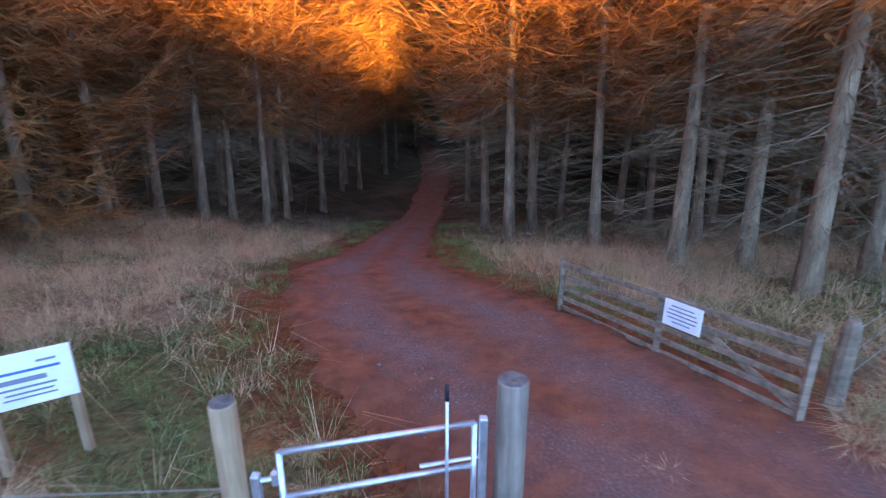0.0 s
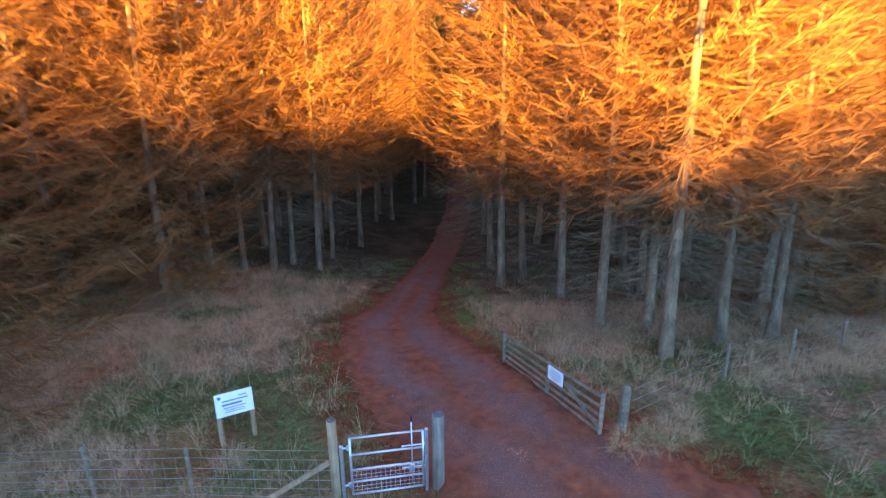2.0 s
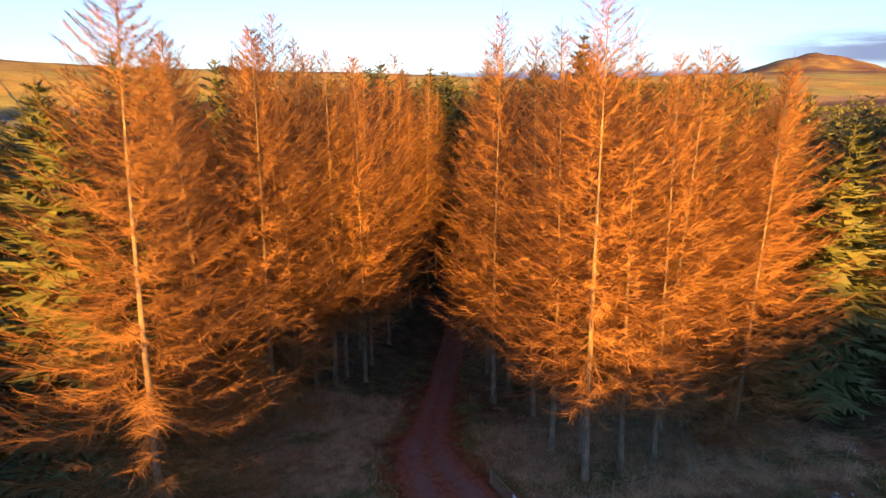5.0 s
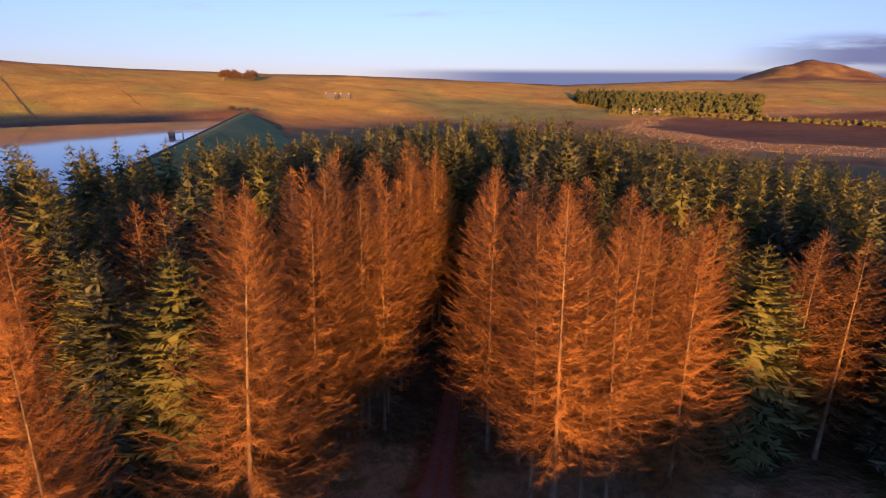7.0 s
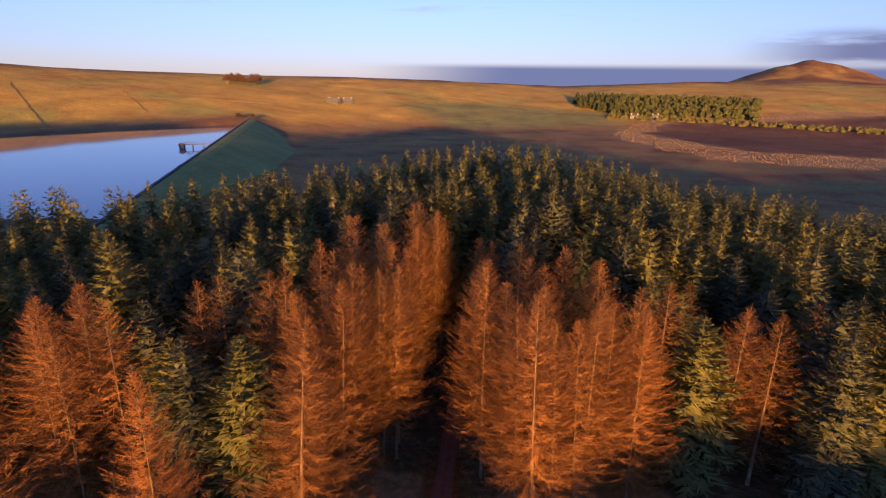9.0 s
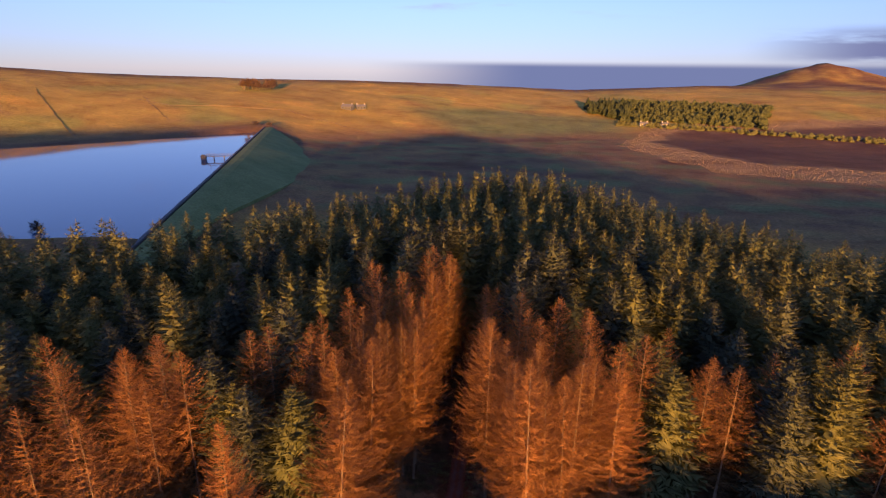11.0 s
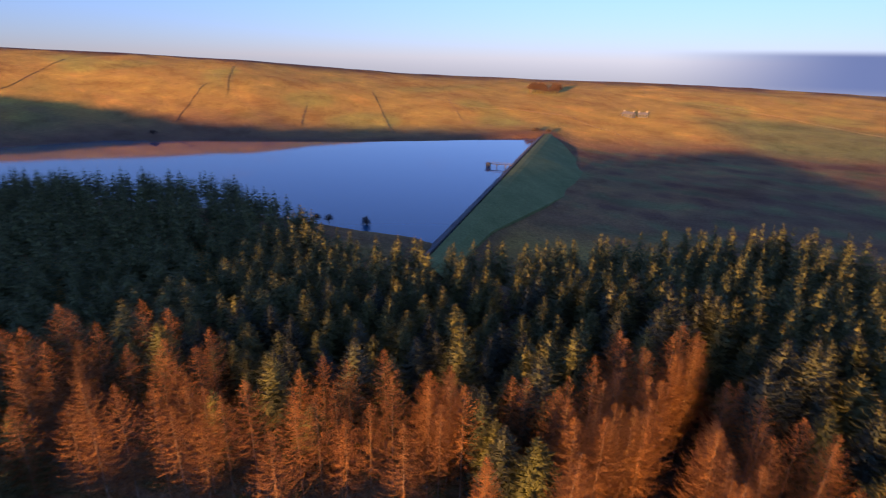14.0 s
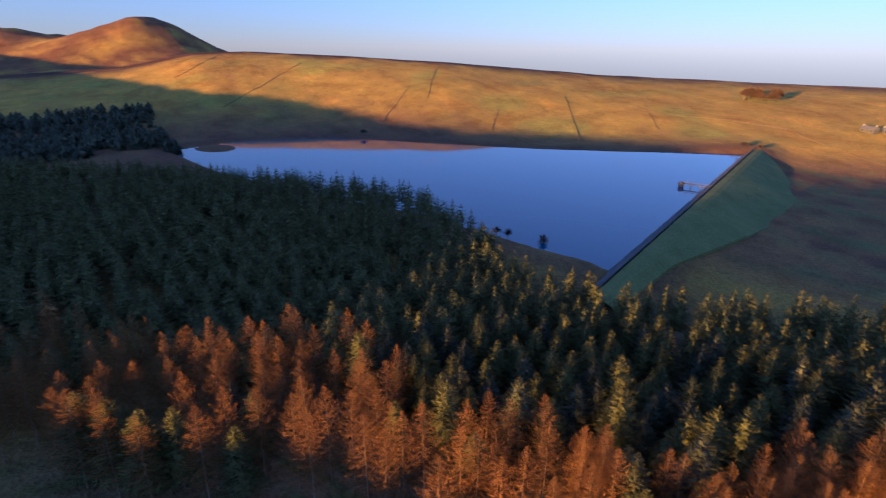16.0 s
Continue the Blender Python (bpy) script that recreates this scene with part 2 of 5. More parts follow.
STONE = stone("field_stone", (0.08, 0.085, 0.07), (0.19, 0.19, 0.18), (0.33, 0.33, 0.33))
PITCHING = stone("dark_stone_pitching", (0.05, 0.05, 0.05), (0.1, 0.1, 0.1), (0.17, 0.16, 0.16))
OLD_WALL = stone("lichened_brown_stone", (0.09, 0.06, 0.04), (0.16, 0.11, 0.07), (0.24, 0.17, 0.11))
CONCRETE = stone("dark_concrete", (0.06, 0.06, 0.065), (0.1, 0.1, 0.105), (0.17, 0.17, 0.17))
PALE_WALL = Mat("pale_render", 0.8)
PALE_WALL.colour(PALE_WALL.ramp(PALE_WALL.noise(2, 3), (0.3, (0.3, 0.27, 0.23)), (0.7, (0.4, 0.37, 0.33))))
PALE_WALL = PALE_WALL.m
SLATE = stone("slate_roof", (0.08, 0.08, 0.09), (0.13, 0.13, 0.14), (0.2, 0.19, 0.19))
DARK_GLASS = Mat("window_glass", 0.1, spec=0.6).colour((0.03, 0.035, 0.04)).m


def water_material():
    k = Mat("still_water", 0.05, spec=0.5)
    k.s.inputs["IOR"].default_value = 1.33
    k.colour((0.01, 0.07, 0.135))
    n = k.noise(0.5, 3, (1, 0.4, 1))
    return k.bump(n, 0.05, 0.05).m


WATER = water_material()


def turf_material():
    k = Mat("dam_turf", 0.95, spec=0.1)
    n = k.noise(0.08, 5)
    m = k.noise(1.2, 4)
    c = k.ramp(n, (0.3, (0.13, 0.16, 0.055)), (0.7, (0.2, 0.225, 0.08)))
    c = k.mix(1.0, c, k.ramp(m, (0.3, (0.7, 0.7, 0.7)), (0.7, (1.2, 1.2, 1.2))), "MULTIPLY")
    return k.colour(c).bump(m, 0.6, 0.1).m


TURF = turf_material()

# ---- mesh helpers ----


def mesh_of(name, verts, faces, material, smooth=False):
    me = bpy.data.meshes.new(name)
    me.from_pydata([tuple(v) for v in verts], [], faces)
    me.materials.append(material)
    if smooth:
        me.polygons.foreach_set("use_smooth", [True] * len(me.polygons))
    me.update()
    return me


def tri_mesh(name, tri, material, normals=None):
    """tri: an array of n x 3 corners x 3; each triangle stands alone. normals: one for each triangle, for soft foliage."""
    tri = np.asarray(tri, dtype=np.float32)
    n = len(tri)
    if normals is not None:
        face = np.cross(tri[:, 1] - tri[:, 0], tri[:, 2] - tri[:, 0])
        back = np.sum(face * normals, 1) < 0
        tri[back] = tri[back][:, ::-1]
    me = bpy.data.meshes.new(name)
    me.vertices.add(3 * n)
    me.vertices.foreach_set("co", tri.reshape(-1))
    me.loops.add(3 * n)
    me.loops.foreach_set("vertex_index", np.arange(3 * n, dtype=np.int32))
    me.polygons.add(n)
    me.polygons.foreach_set("loop_start", np.arange(0, 3 * n, 3, dtype=np.int32))
    me.materials.append(material)
    me.update(calc_edges=True)
    if normals is not None:
        soft = me.attributes.new("custom_normal", "FLOAT_VECTOR", "POINT")
        soft.data.foreach_set("vector", np.repeat(np.asarray(normals, np.float32), 3, axis=0).ravel())
    return me


def outward(tri, centre=None, up=0.35, stray=0.45, seed=1):
    """Normals that lean away from a trunk, as the mass of a crown does."""
    c = tri.mean(1)
    if centre is not None:
        c = c - centre
    c = c * (1, 1, 0)
    c = c / (np.linalg.norm(c, axis=1, keepdims=True) + 0.15)
    c = c + np.array([0, 0, up]) + np.random.RandomState(seed).normal(scale=stray, size=c.shape)
    return c / (np.linalg.norm(c, axis=1, keepdims=True) + 1e-9)


class Geo:
    """Gathers vertices and faces for one mesh."""

    def __init__(self):
        self.v, self.f = [], []

    def tube(self, points, radii, sides=6, cap=True):
        base = len(self.v)
        pts = [Vector(p) for p in points]
        for i, p in enumerate(pts):
            d = (pts[min(i + 1, len(pts) - 1)] - pts[max(i - 1, 0)]).normalized()
            a = d.orthogonal().normalized() if abs(d.z) < 0.95 else Vector((1, 0, 0)).cross(d).normalized()
            b = d.cross(a)
            for k in range(sides):
                w = 2 * math.pi * k / sides
                self.v.append(p + (a * math.cos(w) + b * math.sin(w)) * radii[i])
        for i in range(len(pts) - 1):
            for k in range(sides):
                q = base + i * sides
                self.f.append((q + k, q + (k + 1) % sides, q + sides + (k + 1) % sides, q + sides + k))
        if cap:
            self.f.append(tuple(base + k for k in range(sides))[::-1])
            self.f.append(tuple(base + (len(pts) - 1) * sides + k for k in range(sides)))
        return self

    def box(self, size, m=None, bevel=0.0):
        bm = bmesh.new()
        bmesh.ops.create_cube(bm, size=1.0)
        for v in bm.verts:
            v.co = Vector((v.co.x * size[0], v.co.y * size[1], v.co.z * size[2]))
        if bevel:
            bmesh.ops.bevel(bm, geom=list(bm.edges), offset=bevel, segments=1, affect="EDGES")
        if m is not None:
            bm.transform(m)
        base = len(self.v)
        bm.verts.index_update()
        self.v += [v.co.copy() for v in bm.verts]
        self.f += [tuple(base + v.index for v in f.verts) for f in bm.faces]
        bm.free()
        return self

    def mesh(self, name, material, smooth=False):
        return mesh_of(name, self.v, self.f, material, smooth)


def part(name, me, parent, label=""):
    ob = new(name, me)
    ob.parent = parent
    return tagged(ob, label)


def thing(name, label, category, at=None, group="", kind=""):
    ob = new(name)
    ob.empty_display_size = 0.2
    if at is not None:
        ob.matrix_basis = at
    return tagged(ob, label, category, group, kind)


def piece(name, me, label, category="", group="", kind="", at=None):
    ob = new(name, me)
    if at is not None:
        ob.matrix_basis = at
    return tagged(ob, label, category, group, kind)


# ---- the lie of the land ----
WATER_Z = -2.0
SHORE = [(-92, 101), (-176, 372), (-225, 306), (-273, 256), (-342, 201), (-409, 151), (-434, 81), (-418, 25), (-330, 35),
         (-260, 60), (-190, 86), (-147, 95), (-124, 99), (-106, 104)]
# hills: degrees left of +y, distance of the crest, its height, distance of the foot
HILLS = [(-180, 900, -3, 500), (-80, 1000, 14, 500), (-45, 1000, 20, 480), (-33, 1050, 24, 480), (-20, 980, 25, 470), (-8, 900, 18, 450), (6, 830, 26, 430), (15, 800, 29, 410),
         (25, 780, 31, 390), (40, 750, 37, 385), (56, 720, 51, 400), (65, 760, 56, 430), (75, 850, 60, 450), (80, 870, 57, 460), (86, 900, 36, 480), (95, 1000, 22, 500), (130, 1000, 10, 600), (180, 900, -3, 500)]
# the rising ground behind: across the sun, how far towards it, height of its shadow here
BACK = [(-1500, 320, 55), (-900, 320, 44), (-585, 320, 38), (-520, 320, 38), (-370, 320, 24), (-175, 320, 28), (-145, 320, 24), (-114, 320, 18), (-104, 320, 14.0), (-92, 320, 10.6), (-75, 320, 9.8), (-52, 320, 9.0), (-15, 320, 7.4), (3, 320, 5.7), (60, 320, 6.2), (900, 320, 9)]


def smooth(x, a, b):
    t = np.clip((x - a) / (b - a), 0, 1)
    return t * t * (3 - 2 * t)


def signed(x, y, poly):
    """Distance to a polygon's edge; inside it is negative."""
    best = np.full(np.shape(x), 1e9)
    inside = np.zeros(np.shape(x), bool)
    for (x0, y0), (x1, y1) in zip(poly, poly[1:] + poly[:1]):
        dx, dy = x1 - x0, y1 - y0
        t = np.clip(((x - x0) * dx + (y - y0) * dy) / (dx * dx + dy * dy), 0, 1)
        best = np.minimum(best, np.hypot(x - x0 - t * dx, y - y0 - t * dy))
        if y0 != y1:
            inside ^= ((y0 > y) != (y1 > y)) & (x < dx * (y - y0) / dy + x0)
    return np.where(inside, -best, best)


WAVE_SETS = {}


def wave_set(size, seed):
    if (size, seed) not in WAVE_SETS:
        r = np.random.RandomState(seed)
        WAVE_SETS[size, seed] = [(r.uniform(0, 6.28), r.uniform(0, 6.28), 2 * np.pi / size * r.uniform(0.5, 2.2)) for i in range(7)]
    return WAVE_SETS[size, seed]


def waves(x, y, size, seed):
    """A soft, uneven swell between -1 and 1."""
    out = np.zeros(np.shape(x))
    for a, p, k in wave_set(size, seed):
        out = out + np.sin(k * (x * np.cos(a) + y * np.sin(a)) + p + 0.8 * np.sin(k * 0.7 * (y * np.cos(a) - x * np.sin(a)) + 2 * p))
    return out / 5


def height(x, y):
    x, y = np.asarray(x, float), np.asarray(y, float)
    r, az = np.hypot(x, y), np.degrees(np.arctan2(-x, y))
    h = np.array(HILLS, float)
    crest, top, foot = (np.interp(az, h[:, 0], h[:, k]) for k in (1, 2, 3))
    # the slope down from the gate into the wood
    d = y - 8.2
    run = 0.5 * (d + np.sqrt(d * d + 8))
    run = run - 0.5 * ((run - 21.5) + np.sqrt((run - 21.5) ** 2 + 16))
    run = np.maximum(run, 0)
    near = 0.07 - 0.235 * run
    near = near + 0.6 * smooth(-x, 3.5, 9) * smooth(y, 9, 15) * (1 - smooth(y, 25, 60))
    near = near + 0.12 * waves(x, y, 9, 3) * smooth(r, 5, 12)
    # towards the water the floor comes up a little again
    shore = signed(x, y, SHORE)
    below = smooth(0.956 * (x + 81) + 0.293 * (y - 75), 0, 25) * smooth(y, 70, 110)      # downstream of the dam
    floor = -5.0 + 3.6 * (1 - smooth(shore, 10, 70)) * (1 - below) - 2.0 * below - 3.0 * smooth(y, 130, 220) * smooth(x + 0.3 * y, -60, 0)
    near = near + (floor + 5.0) * smooth(r, 40, 90)
    u = np.clip((r - foot) / (crest - foot), 0, 1)
    rise = np.sin(u * np.pi / 2) ** 1.15
    z = near + (top - near) * rise * (r > foot)
    over = np.maximum(r - crest, 0)
    z = z - np.minimum(over * 0.13, 210)
    z = z + (1.6 * waves(x, y, 260, 5) + 0.7 * waves(x, y, 90, 6)) * smooth(r, foot, foot + 150) * (1 - 0.7 * smooth(u, 0.8, 1.0))
    # two cone-shaped hills
    for cx, cy, tall, wide, flat in ((-1500, 190, 122, 215, 0), (-1900, 150, 95, 420, 0), (-1900, -130, 150, 260, 0), (680, 1230, 95, 190, 0)):
        q = np.hypot((x - cx), (y - cy))
        z = z + tall * np.exp(-(np.maximum(q - flat, 0) / wide) ** 1.55) * (1 + 0.05 * waves(x, y, 120, 8))
    # the rising ground behind the gate
    b = np.array(BACK, float)
    su, sv = x * SU[0] + y * SU[1], x * SV[0] + y * SV[1]
    far, edge = np.interp(sv, b[:, 0], b[:, 1]), np.interp(sv, b[:, 0], b[:, 2])
    behind = (edge + TAN_SUN * far) * smooth(su, far * 0.6, far) - 0.02 * np.maximum(su - far, 0)
    behind = behind + 1.5 * waves(x, y, 60, 9) * smooth(su, far * 0.7, far)
    z = np.where(su > far * 0.6, np.maximum(z, behind), z)
    spit = 1.1 * np.exp(-(((x + 410) / 16) ** 2 + ((y - 58) / 12) ** 2) ** 2)
    # the bed of the reservoir
    z = np.where(shore < 14, z + (WATER_Z - 4.0 - z) * (1 - smooth(shore, -16, 6)), z)
    z = np.where(spit > 0.02, np.maximum(z, WATER_Z - 0.3 + spit), z)
    return z


NEAR_X, NEAR_Y, NEAR_STEP = -34.0, -20.0, 0.25
NEAR = height(*np.meshgrid(np.arange(NEAR_X, 34.1, NEAR_STEP), np.arange(NEAR_Y, 64.1, NEAR_STEP)))


def hgt(x, y):
    """The ground's height at one place; near the gate by a fine table."""
    i, j = (x - NEAR_X) / NEAR_STEP, (y - NEAR_Y) / NEAR_STEP
    if 0 <= i < NEAR.shape[1] - 1 and 0 <= j < NEAR.shape[0] - 1:
        a, b = int(i), int(j)
        u, v = i - a, j - b
        return float((NEAR[b, a] * (1 - u) + NEAR[b, a + 1] * u) * (1 - v) + (NEAR[b + 1, a] * (1 - u) + NEAR[b + 1, a + 1] * u) * v)
    return float(height(x, y))


# the track's middle line and half width
LINE = [(9.5, -2.5, 2.2), (6.0, 0.2, 2.1), (3.2, 2.8, 2.1), (1.2, 5.0, 2.0), (-0.5, 7.5, 1.9), (-1.35, 10.0, 1.45), (-1.35, 13.0, 1.1), (-1.25, 18.0, 1.0), (-1.2, 24.0, 1.0), (-0.9, 33.0, 1.1),
        (-0.6, 45.0, 1.2), (-2.0, 60.0, 1.3), (-6, 80, 1.3)]


def track_at(s):
    """A point of the track's line by a soft curve through its marks."""
    i = min(max(int(s), 0), len(LINE) - 2)
    t = s - i
    p = [np.array(LINE[min(max(k, 0), len(LINE) - 1)], float) for k in (i - 1, i, i + 1, i + 2)]
    return 0.5 * (2 * p[1] + (p[2] - p[0]) * t + (2 * p[0] - 5 * p[1] + 4 * p[2] - p[3]) * t * t + (3 * p[1] - p[0] - 3 * p[2] + p[3]) * t ** 3)


TRACK_PTS = np.array([track_at(s) for s in np.linspace(0, len(LINE) - 1.001, 150)])


def off_track(x, y):
    """Metres beyond the track's edge (negative on it)."""
    d = np.hypot(TRACK_PTS[:, 0] - x, TRACK_PTS[:, 1] - y)
    i = int(np.argmin(d))
    return d[i] - TRACK_PTS[i, 2]


def land_colours(x, y, z):
    """Base colours of the turf, moor and reeds, as they grow."""
    r, az = np.hypot(x, y), np.degrees(np.arctan2(-x, y))
    n = waves(x, y, 170, 21)
    m = waves(x, y, 45, 22)
    c = np.empty((len(x), 3))
    c[:] = (0.45, 0.31, 0.078)                                       # dry hill grass

    def lay(mask, colour):
        mask = np.clip(mask, 0, 1)[:, None]
        c[:] = c * (1 - mask) + np.array(colour) * mask

    lay(smooth(n, 0.15, 0.6) * 0.8, (0.34, 0.325, 0.085))            # greener pasture
    lay(smooth(-m, 0.5, 1.0) * 0.5, (0.38, 0.235, 0.1))
    h = np.array(HILLS, float)
    crest, foot = np.interp(az, h[:, 0], h[:, 1]), np.interp(az, h[:, 0], h[:, 3])
    lay(smooth(r / crest, 0.86, 0.96) * smooth(n + 0.5 * m, -0.9, 0.2) * 0.9, (0.17, 0.085, 0.06))   # heather on the tops
    lay(smooth(r / crest + 0.02 * m, 0.92, 0.97) * smooth(az, 22, 42) * (1 - smooth(r / crest, 1.03, 1.1)) * 0.9, (0.1, 0.055, 0.045))   # a dark crest
    lay((1 - smooth(r, foot * 1.02, foot * 1.16)) * smooth(r, 120, 200) * 0.85, (0.21, 0.125, 0.08))   # rough valley floor
    lay(smooth(az, 45, 60) * (1 - smooth(r + 30 * m, foot * 1.08, foot * 1.32)) * smooth(r, 200, 300) * 0.7, (0.17, 0.105, 0.075))
    # pastures and the drained loch on the valley floor
    g = signed(x, y, [(-20, 430), (120, 470), (150, 560), (-10, 600), (-110, 540)])
    lay((1 - smooth(g, -30, 10)) * 0.8, (0.17, 0.22, 0.09))
    g = signed(x, y, [(-60, 180), (-20, 300), (40, 330), (60, 250), (0, 170)])
    lay((1 - smooth(g, -30, 10)) * 0.7, (0.165, 0.115, 0.075))
    valley = smooth(y, 140, 180) * (1 - smooth(r, foot * 0.98, foot * 1.06)) * smooth(x + 0.3 * y, -50, -25)
    lay(valley * smooth(m, 0.1, 0.5) * 0.7, (0.17, 0.19, 0.085))     # damp green hollows
    lay(valley * smooth(-m, 0.25, 0.6) * 0.7, (0.15, 0.085, 0.06))    # heather and rushes
    reeds = signed(x, y, [(95, 400), (130, 290), (230, 250), (420, 300), (420, 560), (150, 520)]) + 9 * m
    lay(1 - smooth(reeds, -14, 4), (0.3, 0.215, 0.12))
    bog = signed(x, y, [(128, 430), (165, 330), (250, 300), (420, 345), (420, 520), (170, 490)]) + 7 * m
    lay(1 - smooth(bog, -10, 4), (0.14, 0.08, 0.055))
    g = np.abs(signed(x, y, SHORE) - 8)
    lay((1 - smooth(g, 4, 14)) * 0.8, (0.16, 0.1, 0.07))            # bare shore
    # near the gate and under the trees
    k = 1 - smooth(r, 90, 160)
    lay(k, (0.22, 0.165, 0.105))
    lay(k * smooth(waves(x, y, 5, 31), 0.0, 0.5), (0.1, 0.12, 0.045))
    lay((1 - smooth(np.hypot((x + 3.0) / 2.2, (y - 4.2) / 2.0), 0.6, 1.1)) * 0.85, (0.15, 0.155, 0.065))
    lay(k * smooth(waves(x, y, 7, 32), 0.3, 0.9) * 0.7, (0.2, 0.09, 0.045))
    close = np.where(r < 40)[0]
    off = np.full(len(x), 9.0)
    off[close] = [off_track(a, b) for a, b in zip(x[close].tolist(), y[close].tolist())]
    lay((1 - smooth(off + 0.35 * waves(x, y, 1.5, 33), 0.2, 1.5)) * 0.85, (0.22, 0.075, 0.033))   # red needles beside the track
    lay(k * smooth(y, 12, 22) * 0.8, (0.065, 0.042, 0.026))         # needle litter in the wood
    return c


def build_ground():
    rings = np.concatenate([np.arange(0.5, 24, 0.35), np.arange(24, 60, 1.2), np.arange(60, 470, 5.0), np.arange(470, 1250, 13), np.geomspace(1260, 4700, 36)])
    turn = np.radians(np.concatenate([np.arange(-60, 110, 0.7), np.arange(110, 300, 2.5)]))
    rr, aa = np.meshgrid(rings, turn, indexing="ij")
    x, y = (-rr * np.sin(aa)).ravel(), (rr * np.cos(aa)).ravel()
    x, y = np.append(x, 0.0), np.append(y, 0.0)
    z = height(x, y)
    # a rough turf surface near the gate
    z = z + 0.05 * waves(x, y, 1.3, 40) * (1 - smooth(np.hypot(x, y), 25, 60))
    n, k = len(rings), len(turn)
    i, j = np.meshgrid(np.arange(n - 1), np.arange(k), indexing="ij")
    j1 = (j + 1) % k
    quads = np.stack([i * k + j, (i + 1) * k + j, (i + 1) * k + j1, i * k + j1], -1).reshape(-1, 4)
    faces = quads.tolist() + [(n * k, a, (a + 1) % k) for a in range(k)]
    me = bpy.data.meshes.new("ground")
    me.from_pydata(np.stack([x, y, z], 1).tolist(), [], faces)
    me.materials.append(GROUND)
    col = me.color_attributes.new("land", "FLOAT_COLOR", "POINT")
    c = land_colours(x, y, z)
    col.data.foreach_set("color", np.concatenate([c, np.ones((len(c), 1))], 1).astype(np.float32).ravel())
    me.polygons.foreach_set("use_smooth", [True] * len(me.polygons))
    me.update()
    piece("ground", me, "rough grass, moorland and hill pasture in evening light", kind="structure")


build_ground()


def build_track():
    rows, across = 420, 20
    v, f, wear = [], [], []
    rnd = np.random.RandomState(4)
    for i, s in enumerate(np.linspace(0.0, len(LINE) - 1.01, rows)):
        p, q = track_at(s), track_at(min(s + 0.02, len(LINE) - 1.001))
        d = (q - p)[:2]
        d = d / (np.hypot(*d) + 1e-9)
        side = np.array([d[1], -d[0]])
        for j in range(across):
            w = 2 * j / (across - 1) - 1
            edge = 1.0 if abs(w) < 0.85 else 1.0 + 0.16 * float(waves(p[0] + 3 * w, p[1], 1.6, 61)) + 0.1 * float(waves(p[0] + 3 * w, p[1], 0.5, 62)) + rnd.uniform(-0.03, 0.03)
            x, y = p[:2] + side * w * p[2] * edge
            rut = -0.03 * math.exp(-((abs(w) - 0.5) / 0.14) ** 2)
            z = hgt(x, y) + (0.085 if abs(w) < 0.99 else -0.12) + rut + 0.012 * math.sin(7 * x + 3 * y)
            v.append((x, y, z))
            wear.append(0.36 * math.exp(-((abs(w) - 0.38) / 0.3) ** 2) - 0.25 * smooth(y, 18, 30))
    for i in range(rows - 1):
        for j in range(across - 1):
            a = i * across + j
            f.append((a, a + across, a + across + 1, a + 1))
    me = mesh_of("road", v, f, TRACK, True)
    at = me.attributes.new("wear", "FLOAT", "POINT")
    at.data.foreach_set("value", np.array(wear, np.float32))
    piece("road", me, "red-brown forest track of gravel strewn with larch needles", kind="structure")


build_track()

# the water: a level sheet, cut off by its banks
mid = np.mean(np.array(SHORE), axis=0)
grown = [tuple(mid + (np.array(p) - mid) * 1.06) for p in SHORE]
piece("water", mesh_of("water", [(x, y, WATER_Z) for x, y in grown], [tuple(range(len(grown)))[::-1]], WATER),
      "still blue reservoir water mirroring the sky", kind="structure")


def build_dam():
    a, b = np.array((-81.0, 75.0)), np.array((-175.0, 380.0))
    d = (b - a) / np.hypot(*(b - a))
    out = np.array((d[1], -d[0]))                                   # downstream
    dam = thing("dam", "grassed earth dam with a dark stone-pitched water face", "dam")
    stations = np.linspace(0, np.hypot(*(b - a)), 60)

    def strip(marks):
        v, f = [], []
        for s in stations:
            for o, z in marks:
                k = 1.0 if o < 5 else float(np.interp(s / stations[-1], (0, 0.16, 0.27, 0.41, 0.55, 0.66, 0.78, 0.9, 1), (0.05, 0.14, 0.33, 0.57, 0.78, 0.84, 0.66, 0.36, 0.02)))
                x, y = a + d * s + out * (o if o < 5 else 4.5 + (o - 4.5) * k)
                z = z if o < 5 or z < -12 else 0.3 + (z - 0.3) * min(1, 1.3 * k + 0.08)
                v.append((x, y, z + 0.05 * math.sin(s * 0.3 + o)))
        k = len(marks)
        for i in range(len(stations) - 1):
            for j in range(k - 1):
                q = i * k + j
                f.append((q, q + 1, q + k + 1, q + k))
        return v, f

    part("turf_slope", mesh_of("turf_slope", *strip([(-1.5, 0.2), (-1.0, 0.75), (2.0, 0.8), (4.5, 0.3), (14, -2.2), (30, -6.4), (44, -9.6), (46, -15)]), TURF), dam)
    part("pitched_face", mesh_of("pitched_face", *strip([(-16, -6.5), (-8, -3.0), (-2.6, 0.1), (-2.6, 0.9), (-1.9, 0.9), (-1.9, 0.2)]), PITCHING), dam, "dark stone pitching with a low parapet")
    return a, d, out


DAM_A, DAM_D, DAM_OUT = build_dam()


